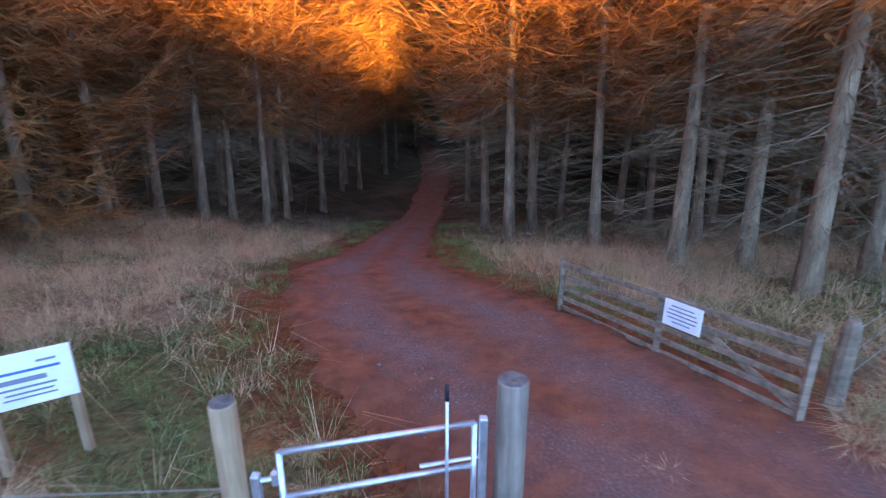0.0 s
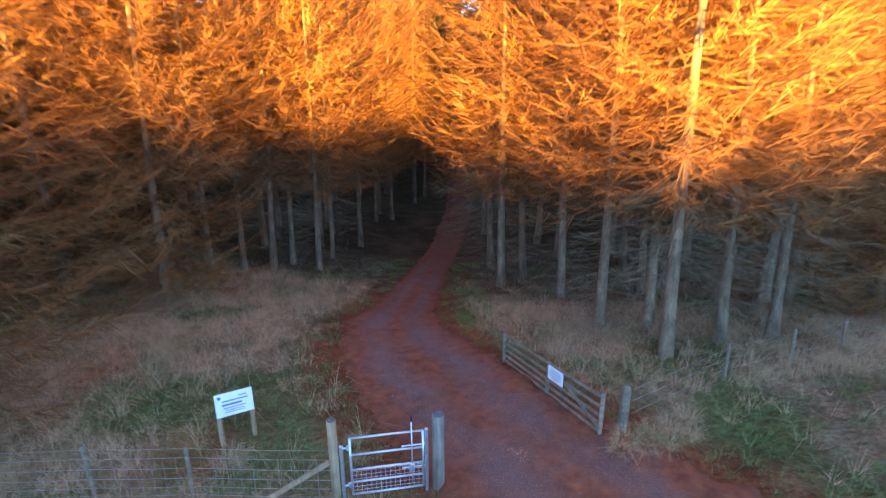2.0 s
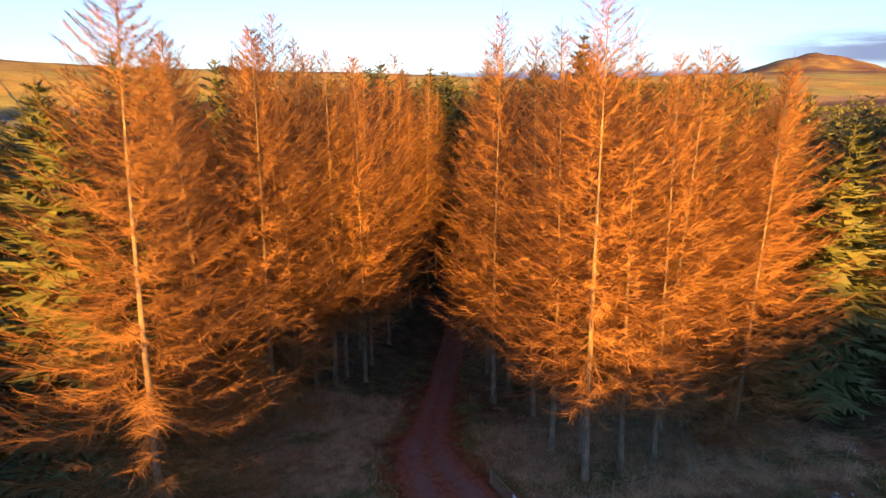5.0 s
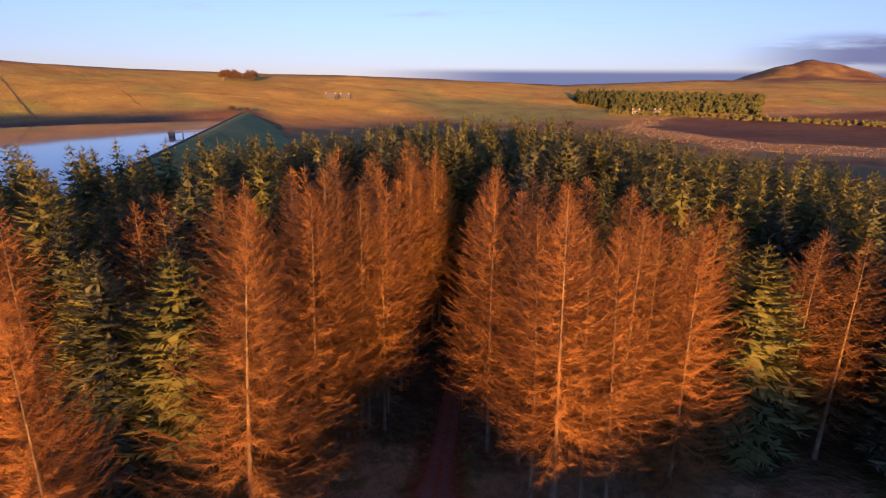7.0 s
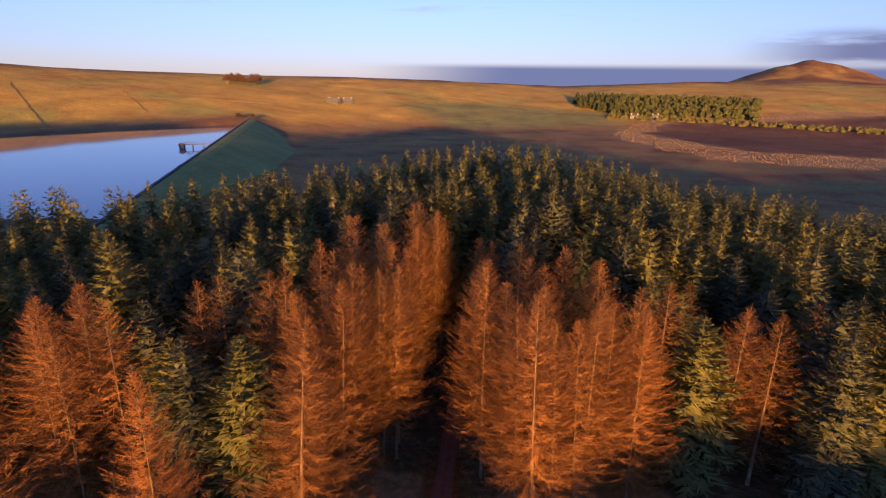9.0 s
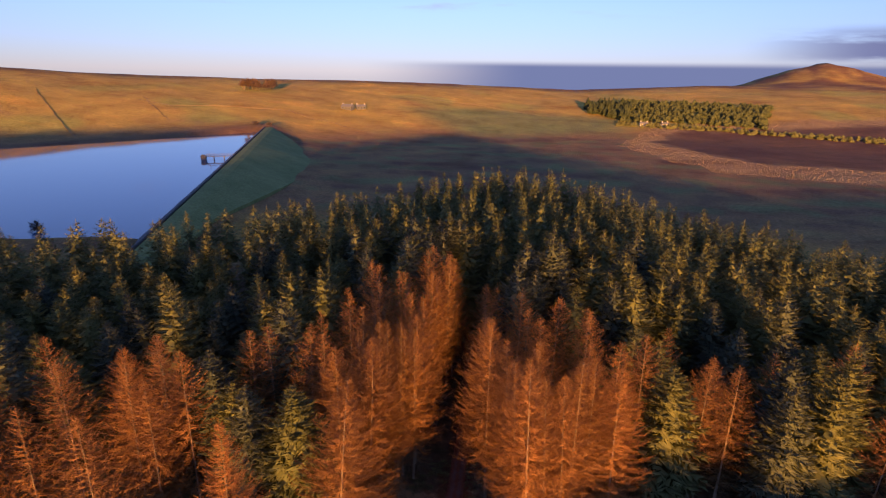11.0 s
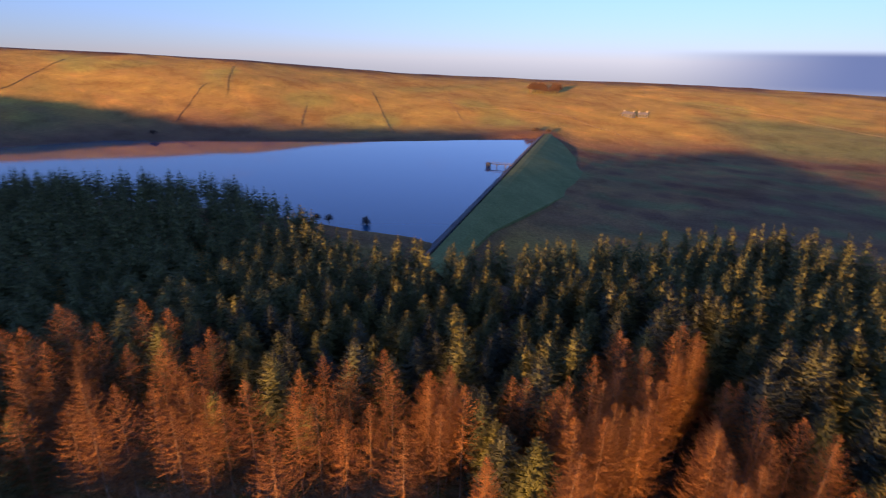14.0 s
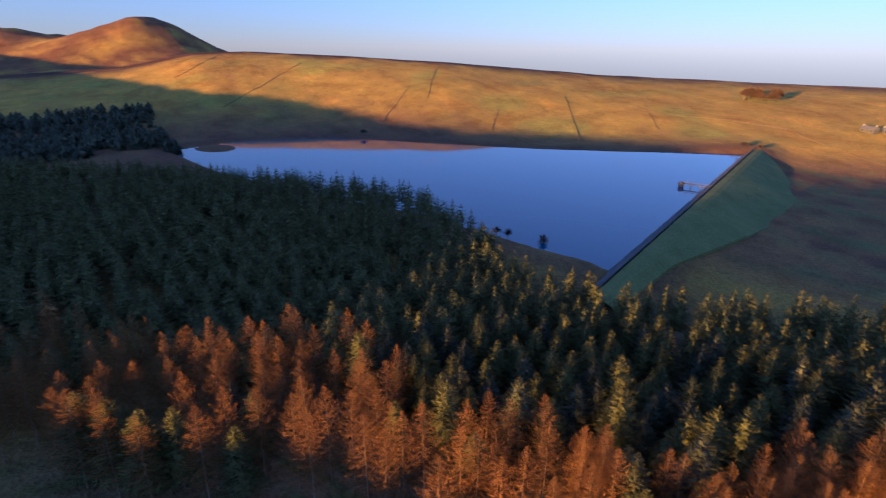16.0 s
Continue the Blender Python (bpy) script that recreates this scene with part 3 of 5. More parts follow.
def build_valve_tower():
    """A footbridge out to a small platform over the water."""
    foot = DAM_A + DAM_D * 172 - DAM_OUT * 2.5
    tower = thing("valve_tower", "dark valve platform at the end of a footbridge from the dam", "valve tower")
    n = -DAM_OUT
    turn = math.degrees(math.atan2(n[1], n[0]))
    base = pose(foot[0], foot[1], -0.9, 0, 0, turn)
    part("deck", Geo().box((14.5, 1.2, 0.25), base @ pose(6.8, 0, 0.8)).mesh("deck", CONCRETE), tower)
    part("platform", Geo().box((3, 3.2, 0.4), base @ pose(15, 0, 0.8)).mesh("platform", CONCRETE), tower)
    part("hoist_house", Geo().box((1.6, 1.8, 0.6), base @ pose(15.2, 0, 1.3), bevel=0.1).mesh("hoist_house", CONCRETE), tower)
    for x in (5, 10):
        part("pier", Geo().tube([base @ Vector((x, 0, -5)), base @ Vector((x, 0, 0.7))], (0.3, 0.3), 8).mesh("pier", CONCRETE), tower)
    part("shaft", Geo().box((2.4, 2.6, 6), base @ pose(15, 0, -2.4)).mesh("shaft", CONCRETE), tower)
    part("mast", Geo().tube([base @ Vector((11.9, 0.9, 0.8)), base @ Vector((11.9, 0.9, 3.6))], (0.12, 0.08), 6).mesh("mast", CONCRETE), tower)
    for s in (-0.6, 0.6):
        g = Geo().tube([base @ Vector((0, s, 1.8)), base @ Vector((14, s, 1.8))], (0.06, 0.06), 5)
        part("handrail", g.mesh("handrail", CONCRETE), tower)
        for x in np.arange(0.5, 14, 2.5):
            part("rail_post", Geo().tube([base @ Vector((x, s, 0.8)), base @ Vector((x, s, 1.8))], (0.05, 0.05), 5).mesh("rail_post", CONCRETE), tower)


build_valve_tower()

# ---- trees ----


def blade_tris(p, d, length, width, rnd, roll=None):
    """Narrow triangles: roots p, directions d (unit), with their own random roll."""
    n = len(p)
    q = rnd.normal(size=(n, 3)) if roll is None else roll
    s = np.cross(d, q)
    s = s / (np.linalg.norm(s, axis=1, keepdims=True) + 1e-9)
    w = (width / 2)[:, None]
    return np.stack([p - s * w, p + s * w, p + d * length[:, None]], 1)


def unit(a):
    return a / (np.linalg.norm(a, axis=-1, keepdims=True) + 1e-9)


def trunk_mesh(name, tall, foot, material, rnd, sides=10, bend=0.25):
    ph = rnd.uniform(0, 6.28, 2)
    pts, rad = [], []
    for i in range(13):
        t = i / 12
        pts.append((bend * t * math.sin(2.2 * t + ph[0]), bend * t * math.sin(1.9 * t + ph[1]), -0.5 + (tall + 0.5) * t))
        rad.append(foot * (1 - t) ** 1.3 * (1 + 0.5 * math.exp(-t * 22)) + 0.01)
    return Geo().tube(pts, rad, sides).mesh(name, material, True), np.array(pts)


def along(pts, z):
    return np.array([np.interp(z, pts[:, 2], pts[:, 0]), np.interp(z, pts[:, 2], pts[:, 1]), z])


def larch(seed, tall=20.0, foot=0.2, low=0.27, limbs=120, twigs=110, wide=1.0, reach=3.1, dead=34, taper=6.0, twig=0.32, rib=0.02):
    """A larch without needles: trunk, limbs that sweep out and turn up at their ends, twigs that follow them, dead branches below."""
    rnd = np.random.RandomState(seed)
    tree = thing("larch", "tall larch with bare orange-brown twigs and a pale grey trunk", "tree", group="larches")
    me, pts = trunk_mesh("trunk", tall, foot, BARK, rnd)
    part("trunk", me, tree, "pale grey scaly trunk")
    limb, tris = [], []
    up = np.array([0, 0, 1.0])
    for i in range(limbs):
        f = low + (0.985 - low) * ((i + rnd.uniform(0, 1)) / limbs)
        g = (f - low) / (1 - low)
        size = reach * (1 - math.exp(-(20 * (1 - f) / taper) ** 1.3)) * min(1, 0.72 + g * 3) * rnd.uniform(0.6, 1.1) + 0.25
        az = i * 2.4 + rnd.uniform(-0.5, 0.5)
        out = np.array([math.cos(az), math.sin(az), 0])
        side = np.array([-out[1], out[0], 0])
        root = along(pts, f * tall)
        droop = -0.42 + 0.8 * g + rnd.uniform(-0.2, 0.2)
        lift = 0.42 * (1 - 0.4 * g) + rnd.uniform(0, 0.2)
        sway = rnd.uniform(-0.22, 0.22)

        def at(s):
            s = np.asarray(s)[..., None]
            return root + size * (out * s + side * sway * s * s + up * (droop * s + lift * s ** 2.4))

        k = np.linspace(0, 1, 5)
        q = at(k)
        for roll in (up + 0.3 * side, side):
            limb.append(blade_tris(q[:-1], unit(q[1:] - q[:-1]), np.linalg.norm(q[1:] - q[:-1], axis=1) * 1.5, rib * (0.4 + 0.6 * size / reach) * (1.1 - 0.8 * k[:-1]), rnd, np.tile(roll, (4, 1))))
        n = int(twigs * (0.55 + 0.45 * size / reach))
        s = rnd.uniform(0.08, 1.0, n) ** 0.8
        p = at(s) + rnd.normal(scale=0.02, size=(n, 3))
        sgn = rnd.choice((-1, 1), n)[:, None]
        slope = droop + 2.4 * lift * s[:, None] ** 1.4
        hang = (rnd.uniform(0, 1, (n, 1)) < 0.22 * (1 - g)) * rnd.uniform(0.5, 1.2, (n, 1))
        d = unit((out + 2 * sway * s[:, None] * side) * rnd.uniform(0.65, 1.0, (n, 1)) + side * sgn * rnd.uniform(0.1, 1.1, (n, 1)) + up * (slope * 0.7 + rnd.uniform(-0.5, 0.55, (n, 1)) - hang))
        le = size * twig * rnd.uniform(0.35, 1.15, n) * (1.2 - 0.6 * s) + 0.13
        tris.append(blade_tris(p, d, le, rnd.uniform(0.018, 0.034, n) * wide * (0.6 + 0.4 * size / reach), rnd))
    # the leading shoot and its short side shoots
    k = 7
    p = np.array([along(pts, z) for z in np.linspace(0.94, 0.985, k) * tall])
    a = rnd.uniform(0, 6.28, k)
    d = unit(np.stack([np.cos(a) * 0.5, np.sin(a) * 0.5, np.ones(k)], 1))
    d[-1] = up
    tris.append(blade_tris(p, d, np.linspace(0.7, 0.9, k), np.full(k, 0.03 * max(wide, 1)), rnd))
    limb = np.concatenate(limb)
    tagged(part("branchwork", tri_mesh("branchwork", limb, LIMB, outward(limb, stray=0.2)), tree, "yellowish-brown sweeping limbs"), kind="stuff")
    tris = np.concatenate(tris)
    tagged(part("crown", tri_mesh("crown", tris, LARCH, outward(tris, stray=0.32)), tree, "fine bare orange twigs"), kind="stuff")
    if dead:
        tagged(part("deadwood", deadwood(rnd, pts, 0.05 * tall, (low + 0.08) * tall, dead, 2.8), tree, "thin dead grey branches"), kind="stuff")
    return tree


def deadwood(rnd, pts, low, high, count, reach):
    """Bare dead whorls on the lower trunk: long thin drooping branches with a few side twigs each."""
    tris = []
    for i in range(count):
        z = low + (high - low) * rnd.uniform(0, 1) ** 0.8
        az = rnd.uniform(0, 6.28)
        out = np.array([math.cos(az), math.sin(az), 0])
        side = np.array([-out[1], out[0], 0])
        root = along(pts, z)
        size = reach * rnd.uniform(0.4, 1.15)
        d = unit(out + np.array([0, 0, rnd.uniform(-0.4, -0.05)]) + side * rnd.uniform(-0.15, 0.15))
        n = 8
        p = np.concatenate([root[None], root + d * size * rnd.uniform(0.3, 0.95, (n, 1))])
        dd = np.concatenate([d[None], unit(d + side * rnd.uniform(-0.8, 0.8, (n, 1)) + np.array([0, 0, 1]) * rnd.uniform(-0.35, 0.3, (n, 1)))])
        le = np.concatenate([[size], size * rnd.uniform(0.15, 0.4, n)])
        wi = np.concatenate([[0.017], rnd.uniform(0.006, 0.012, n)])
        tris.append(blade_tris(p, dd, le, wi, rnd))
        tris.append(blade_tris(p[:1], dd[:1], le[:1], wi[:1], rnd))
    return tri_mesh("deadwood", np.concatenate(tris), DEAD)


def skirt_tris(rnd, tall, tiers, petals, reach, low, rag=0.35, point=5.0):
    """Overlapping ragged skirts of boughs, the dense core of a spruce."""
    tris = []
    for i in range(tiers):
        f = low + (0.95 - low) * i / tiers
        g = (f - low) / (1 - low)
        r = reach * (1 - math.exp(-(20 * (1 - f) / point) ** 1.3))
        rise = (0.95 - low) * tall / tiers * 1.15
        a0 = rnd.uniform(0, 6.28)
        for k in range(petals):
            a = a0 + 6.283 * k / petals + rnd.uniform(-0.15, 0.15)
            w = 6.283 / petals * 0.62
            q = r * rnd.uniform(1 - rag, 1 + 0.4 * rag)
            z = f * tall + rnd.uniform(-0.25, 0.25) * rise
            tris.append([(0, 0, z + 0.5 * q + 0.25), (q * math.cos(a - w), q * math.sin(a - w), z + 0.1 * rise), (1.12 * q * math.cos(a + w * 0.3), 1.12 * q * math.sin(a + w * 0.3), z)])
    return np.array(tris)


def spruce_tris(seed, tall, whorls, boughs, pairs, wide, reach, low=0.2, point=5.0):
    """Whorls of boughs on a pointed cone; each bough is a frond of side shoots."""
    rnd = np.random.RandomState(seed)
    tris = []
    up = np.array([0, 0, 1.0])
    for i in range(whorls):
        f = low + (0.972 - low) * ((i + rnd.uniform(0.2, 0.8)) / whorls) ** 0.95
        g = (f - low) / (1 - low)
        size = reach * (1 - math.exp(-(20 * (1 - f) / point) ** 1.3)) * min(1, 0.75 + g * 2.5) + 0.008 * tall
        a0 = rnd.uniform(0, 6.28)
        for b in range(boughs):
            az = a0 + 6.283 * b / boughs + rnd.uniform(-0.3, 0.3)
            out = np.array([math.cos(az), math.sin(az), 0])
            side = np.array([-out[1], out[0], 0])
            long = size * rnd.uniform(0.68, 1.15)
            root = up * (f * tall + rnd.uniform(-0.3, 0.3) * 0.7 * tall / whorls)
            droop = -0.36 + 0.62 * g + rnd.uniform(-0.14, 0.14)
            lift = 0.24 * (1 - 0.3 * g) + rnd.uniform(0, 0.1)
            n = max(1, int(round(pairs * (0.5 + 0.5 * long / reach))))
            s = np.repeat((np.arange(n) + rnd.uniform(0.2, 0.8, n)) / n * 0.82 + 0.12, 2)
            sgn = np.tile([-1.0, 1.0], n)[:, None]
            s, sgn = np.append(s, 0.86), np.append(sgn, [[0.0]], 0)
            m = len(s)
            p = root + long * (out * s[:, None] + up * (droop * s + lift * s ** 2)[:, None])
            slope = (droop + 2 * lift * s)[:, None]
            d = unit(out * rnd.uniform(0.6, 1.0, (m, 1)) + side * sgn * rnd.uniform(0.45, 0.95, (m, 1)) + up * (slope * 0.8 + rnd.uniform(-0.2, 0.3, (m, 1))))
            le = long * 0.5 * rnd.uniform(0.7, 1.1, m) * (1.12 - 0.75 * s) + 0.011 * tall
            roll = up + rnd.normal(scale=0.45, size=(m, 3))
            tris.append(blade_tris(p - d * le[:, None] * 0.12, d, le, le * wide * rnd.uniform(0.75, 1.25, m), rnd, roll))
    # the leading shoot
    k = 7
    p = np.tile([0, 0, 0.93 * tall], (k, 1)) + up * np.linspace(0, 0.045 * tall, k)[:, None]
    a = rnd.uniform(0, 6.28, k)
    d = unit(np.stack([np.cos(a) * 0.8, np.sin(a) * 0.8, np.ones(k)], 1))
    d[0] = (0, 0, 1)
    tris.append(blade_tris(p, d, np.array([0.085 * tall] + [0.026 * tall] * (k - 1)), np.full(k, 0.0045 * tall * (1 + wide)), rnd))
    return np.concatenate(tris)


def spruce(seed, tall=20.0, foot=0.19, whorls=34, boughs=6, pairs=6, wide=0.3, reach=2.5, low=0.2, material=None, dead=22, blue=False, core=0.55, point=5.0):
    rnd = np.random.RandomState(seed)
    tree = thing("spruce", "tall dark bluish-green spruce" if blue else "tall green spruce with upturned shoots", "tree", group="spruces")
    me, pts = trunk_mesh("trunk", tall * 0.99, foot, BARK_DARK, rnd, 8, 0.0)
    part("trunk", me, tree, "brown trunk")
    tris = np.concatenate([spruce_tris(seed, tall, whorls, boughs, pairs, wide, reach, low, point), skirt_tris(rnd, tall, 16, 7, reach * core, low, point=point)])
    tagged(part("crown", tri_mesh("crown", tris, material or SPRUCE, outward(tris, stray=0.25)), tree, "dense needled boughs"), kind="stuff")
    if dead:
        tagged(part("deadwood", deadwood(rnd, pts, 0.05 * tall, (low + 0.05) * tall, dead, 2.3), tree, "thin dead grey branches"), kind="stuff")
    return tree


def put(tree, x, y, top, base_tall, spin, slim=1.0, lean=(0, 0)):
    """A copy of a tree whose tip reaches the height top; lean: degrees towards -y and towards +x."""
    z = hgt(x, y)
    k = (top - z) / base_tall
    w = k * slim
    return copy_thing(tree, pose(x, y, z, lean[0], lean[1], 0) @ pose(0, 0, 0, 0, 0, spin) @ Matrix.Diagonal((w, w, k, 1)))


LARCH_FINE = [larch(s, low=0.2, limbs=330, twigs=40, wide=1.05, reach=r, dead=80, taper=6.0, twig=0.26, rib=0.02) for s, r in ((1, 4.1), (2, 3.8))]
LARCH_EDGE = [larch(s, foot=0.16, low=0.035, limbs=500, twigs=100, wide=0.75, reach=r, dead=20, taper=k, twig=0.22, rib=0.018) for s, r, k in ((3, 5.6, 10.0), (4, 4.6, 7.0))]
LARCH_TALL = [larch(s, foot=0.16, low=0.2, limbs=360, twigs=46, wide=0.95, reach=r, dead=150, taper=6.0, twig=0.25, rib=0.026) for s, r in ((5, 3.5), (6, 3.8))]
LARCH_MID = [larch(s, foot=0.12, low=0.2, limbs=230, twigs=25, wide=1.75, reach=r, dead=0, taper=t, twig=0.28, rib=0.024) for s, r, t in ((8, 4.2, 6.5), (9, 4.5, 7.0), (10, 3.8, 6.0))]
SPRUCE_FINE = [spruce(s, whorls=38, boughs=8, pairs=13, wide=0.25, reach=r, low=0.06, material=k, blue=b, point=6.0) for s, r, k, b in ((11, 3.9, SPRUCE, False), (12, 3.6, SPRUCE_BLUE, True))]
SPRUCE_MID = [spruce(s, whorls=28, boughs=7, pairs=10, wide=0.23, reach=r, low=0.14, material=k, dead=45, blue=b, point=p) for s, r, k, b, p in ((14, 4.3, SPRUCE, False, 6.5), (15, 4.1, SPRUCE_BLUE, True, 6.0), (16, 3.9, SPRUCE, False, 5.5))]
MASTERS = LARCH_FINE + LARCH_EDGE + LARCH_TALL + LARCH_MID + SPRUCE_FINE + SPRUCE_MID

FRONT = [(62, 20), (24, 9.5), (12, 9.5), (5, 9.5), (2, 12), (-4, 14), (-8, 10.5), (-12, 2.0), (-20, -3.5), (-42, -13), (-64, -24), (-70, -40), (-80, -52), (-93, -64), (-112, -82), (-150, -112)]
BACK_EDGE = [(-330, -130), (-358, -62), (-295, 4), (-241, 52), (-185, 82), (-155, 82), (-122, 74), (-104, 64), (-86, 61), (-70, 64), (-54, 78), (-26, 110), (10, 138), (36, 124), (64, 94), (120, 60), (150, 30)]
WOOD = FRONT + BACK_EDGE
PLACED = []
# trees that stand out of the canopy: x, y, height of the tip
CANOPY_LARCHES = [(-13.5, 32.7, 19.2), (-9.0, 30.9, 18.9), (-21.5, 16.9, 17.8), (-30.0, 10.9, 18.7), (-30.8, 7.0, 18.2), (14.5, 31.7, 15.3), (8.8, 21.2, 15.5), (16.7, 21.9, 14.6), (23.3, 28.8, 14.1), (27.2, 24.0, 13.0),
                  (-15.3, 14.6, 18.3), (-67.4, -17.6, 18.5), (-67.2, -0.2, 18.3), (-35.4, 5.1, 19.3), (-36.3, -2.9, 17.0), (-90.0, -24.0, 19.5), (-92.0, -10.0, 19.5), (-77.7, -18.6, 15.6), (-75.8, -8.4, 16.3),
                  (3.0, 35.7, 15.5), (-10.9, 15.2, 18.3), (-7.0, 38.2, 19.4), (-11.8, 28.0, 18.9), (-98.0, -53.0, 16.0)]
CANOPY_SPRUCES = [(-4.1, 62.9, 17.6), (32.5, 30.1, 14.4), (16.3, 57.1, 18.1), (21.9, 43.6, 17.4), (-42.9, 32.6, 16.9), (-23.2, 27.6, 19.6), (-20.0, 31.5, 19.0), (0.6, 118.0, 15.5), (-25.9, 13.1, 17.3),
                  (49.4, 53.8, 14.4), (-51.8, -0.7, 19.4), (-35.6, 22.8, 18.7), (-20.9, 20.5, 19.4), (-75.0, -36.5, 16.2), (-75.2, -3.8, 18.8), (-46.5, 10.2, 19.0), (6.9, 46.8, 19.3), (3.7, 131.0, 15.5)]
pick = random.Random(7)

# larches whose trunks stand along the track and the edge: x, y, height of the tip
EDGE_LARCHES = [(-10.7, 3.3, 20.4), (-18.4, -0.3, 18.6), (-33.4, 9.9, 18), (-31.8, 13, 18), (12, 13.5, 18), (14.3, 12.6, 17.6), (10.4, 12.2, 18.3), (24.5, 18.5, 15.8), (27.2, 18.2, 15.5), (18.9, 21.5, 17)]
BANK_LARCHES = [(6.0, 8.2, 20.8), (4.8, 10.5, 19), (6.2, 10.4, 18.5), (7.8, 9.2, 18), (9.4, 9.6, 18), (2.1, 16.3, 20.2), (3.1, 18.0, 19), (4.3, 14.6, 19), (7.4, 15.0, 18.5), (8.3, 21, 18), (1.6, 33.4, 17), (1.8, 22, 18)]
TRACK_LARCHES = [(-9.1, 14.1, 21.5), (-8.7, 16.0, 20.5), (-7.9, 17.2, 20), (-7.6, 18.8, 18.5), (-6.9, 19.6, 20), (-6.3, 18.6, 18.6), (-8.1, 25, 20), (-6.3, 27.5, 18.6),
                 (-6.8, 35.5, 19), (-5.8, 37, 17.6), (-4.6, 43, 19), (-5.3, 48, 17.8), (-4.0, 46, 17)]
BACK_LARCHES = [(-12, 19.1, 19.5), (-15.3, 37.2, 18), (-10.2, 33.8, 18), (-7.7, 45.9, 18), (-16.8, 15.7, 18.5), (-23.4, 16.5, 17), (-21.2, 17.6, 17), (-15.3, 27.5, 18), (12.8, 24.9, 17.5),
                (12, 18, 17.5), (9.5, 28.3, 17.5), (5.6, 25.0, 17.5), (5.2, 31, 17.2), (15.2, 18.5, 17.3), (-11.5, 25, 17.8)]
EDGE_SPRUCES = [(-25.8, 12.3, 17), (31, 15, 16.0), (33, 19, 16.5), (10.2, 45, 21.6), (16.8, 58.8, 18.3),
                (36, 17, 16), (40, 21, 16.5), (-56.1, 2.8, 17), (-22, 9.5, 15.5)]


def set_row(places, masters, slim, lean):
    for x, y, top in places:
        if any(math.hypot(x - a, y - b) < 1.1 for a, b in PLACED):
            continue
        PLACED.append((x, y))
        put(masters[pick.randrange(len(masters))], x, y, top, 20.0, pick.uniform(0, 360), pick.uniform(*slim), (pick.uniform(-1.2, 1.2), lean + pick.uniform(-1.3, 1.3)))


set_row(EDGE_LARCHES[:1], LARCH_EDGE[:1], (1.0, 1.1), 4.0)
set_row(EDGE_LARCHES[1:2], LARCH_EDGE[:1], (0.8, 0.8), 3.0)
set_row(EDGE_LARCHES[2:4], LARCH_EDGE, (0.9, 1.05), 3.5)
set_row([(-12.4, 11.0, 19.0), (-9.9, 12.4, 19.3)], LARCH_EDGE[1:], (0.95, 1.0), 0.5)
set_row(EDGE_LARCHES[4:6], LARCH_EDGE[1:], (0.85, 0.95), 0.0)
set_row(EDGE_LARCHES[6:], LARCH_FINE, (0.9, 1.1), 0.0)
set_row(BANK_LARCHES, LARCH_TALL, (0.85, 1.0), -2.0)
set_row([(x, y, top - 1.4) for x, y, top in TRACK_LARCHES], LARCH_TALL, (0.76, 0.9), 1.2)
set_row(CANOPY_LARCHES, LARCH_MID, (0.9, 1.05), 0.0)
set_row(BACK_LARCHES, LARCH_FINE + LARCH_MID, (0.8, 1.0), 0.5)
set_row([(-15.2, 7.0, 17.2), (21.2, 18.5, 15.0)], SPRUCE_FINE[:1], (1.15, 1.25), 0.0)
set_row([(-19.6, 7.3, 16.8), (-3.6, 60.8, 18.5), (-6.1, 63, 19)], SPRUCE_FINE[1:], (1.0, 1.1), 0.0)
set_row([(-87.6, -48.0, 16.6), (-83.2, -44.6, 16.4), (-77.2, -40.6, 16.2)], SPRUCE_FINE[:1], (1.25, 1.35), 0.0)
set_row(EDGE_SPRUCES, SPRUCE_FINE, (0.95, 1.1), 0.0)
set_row(CANOPY_SPRUCES, SPRUCE_MID, (0.9, 1.05), 0.0)


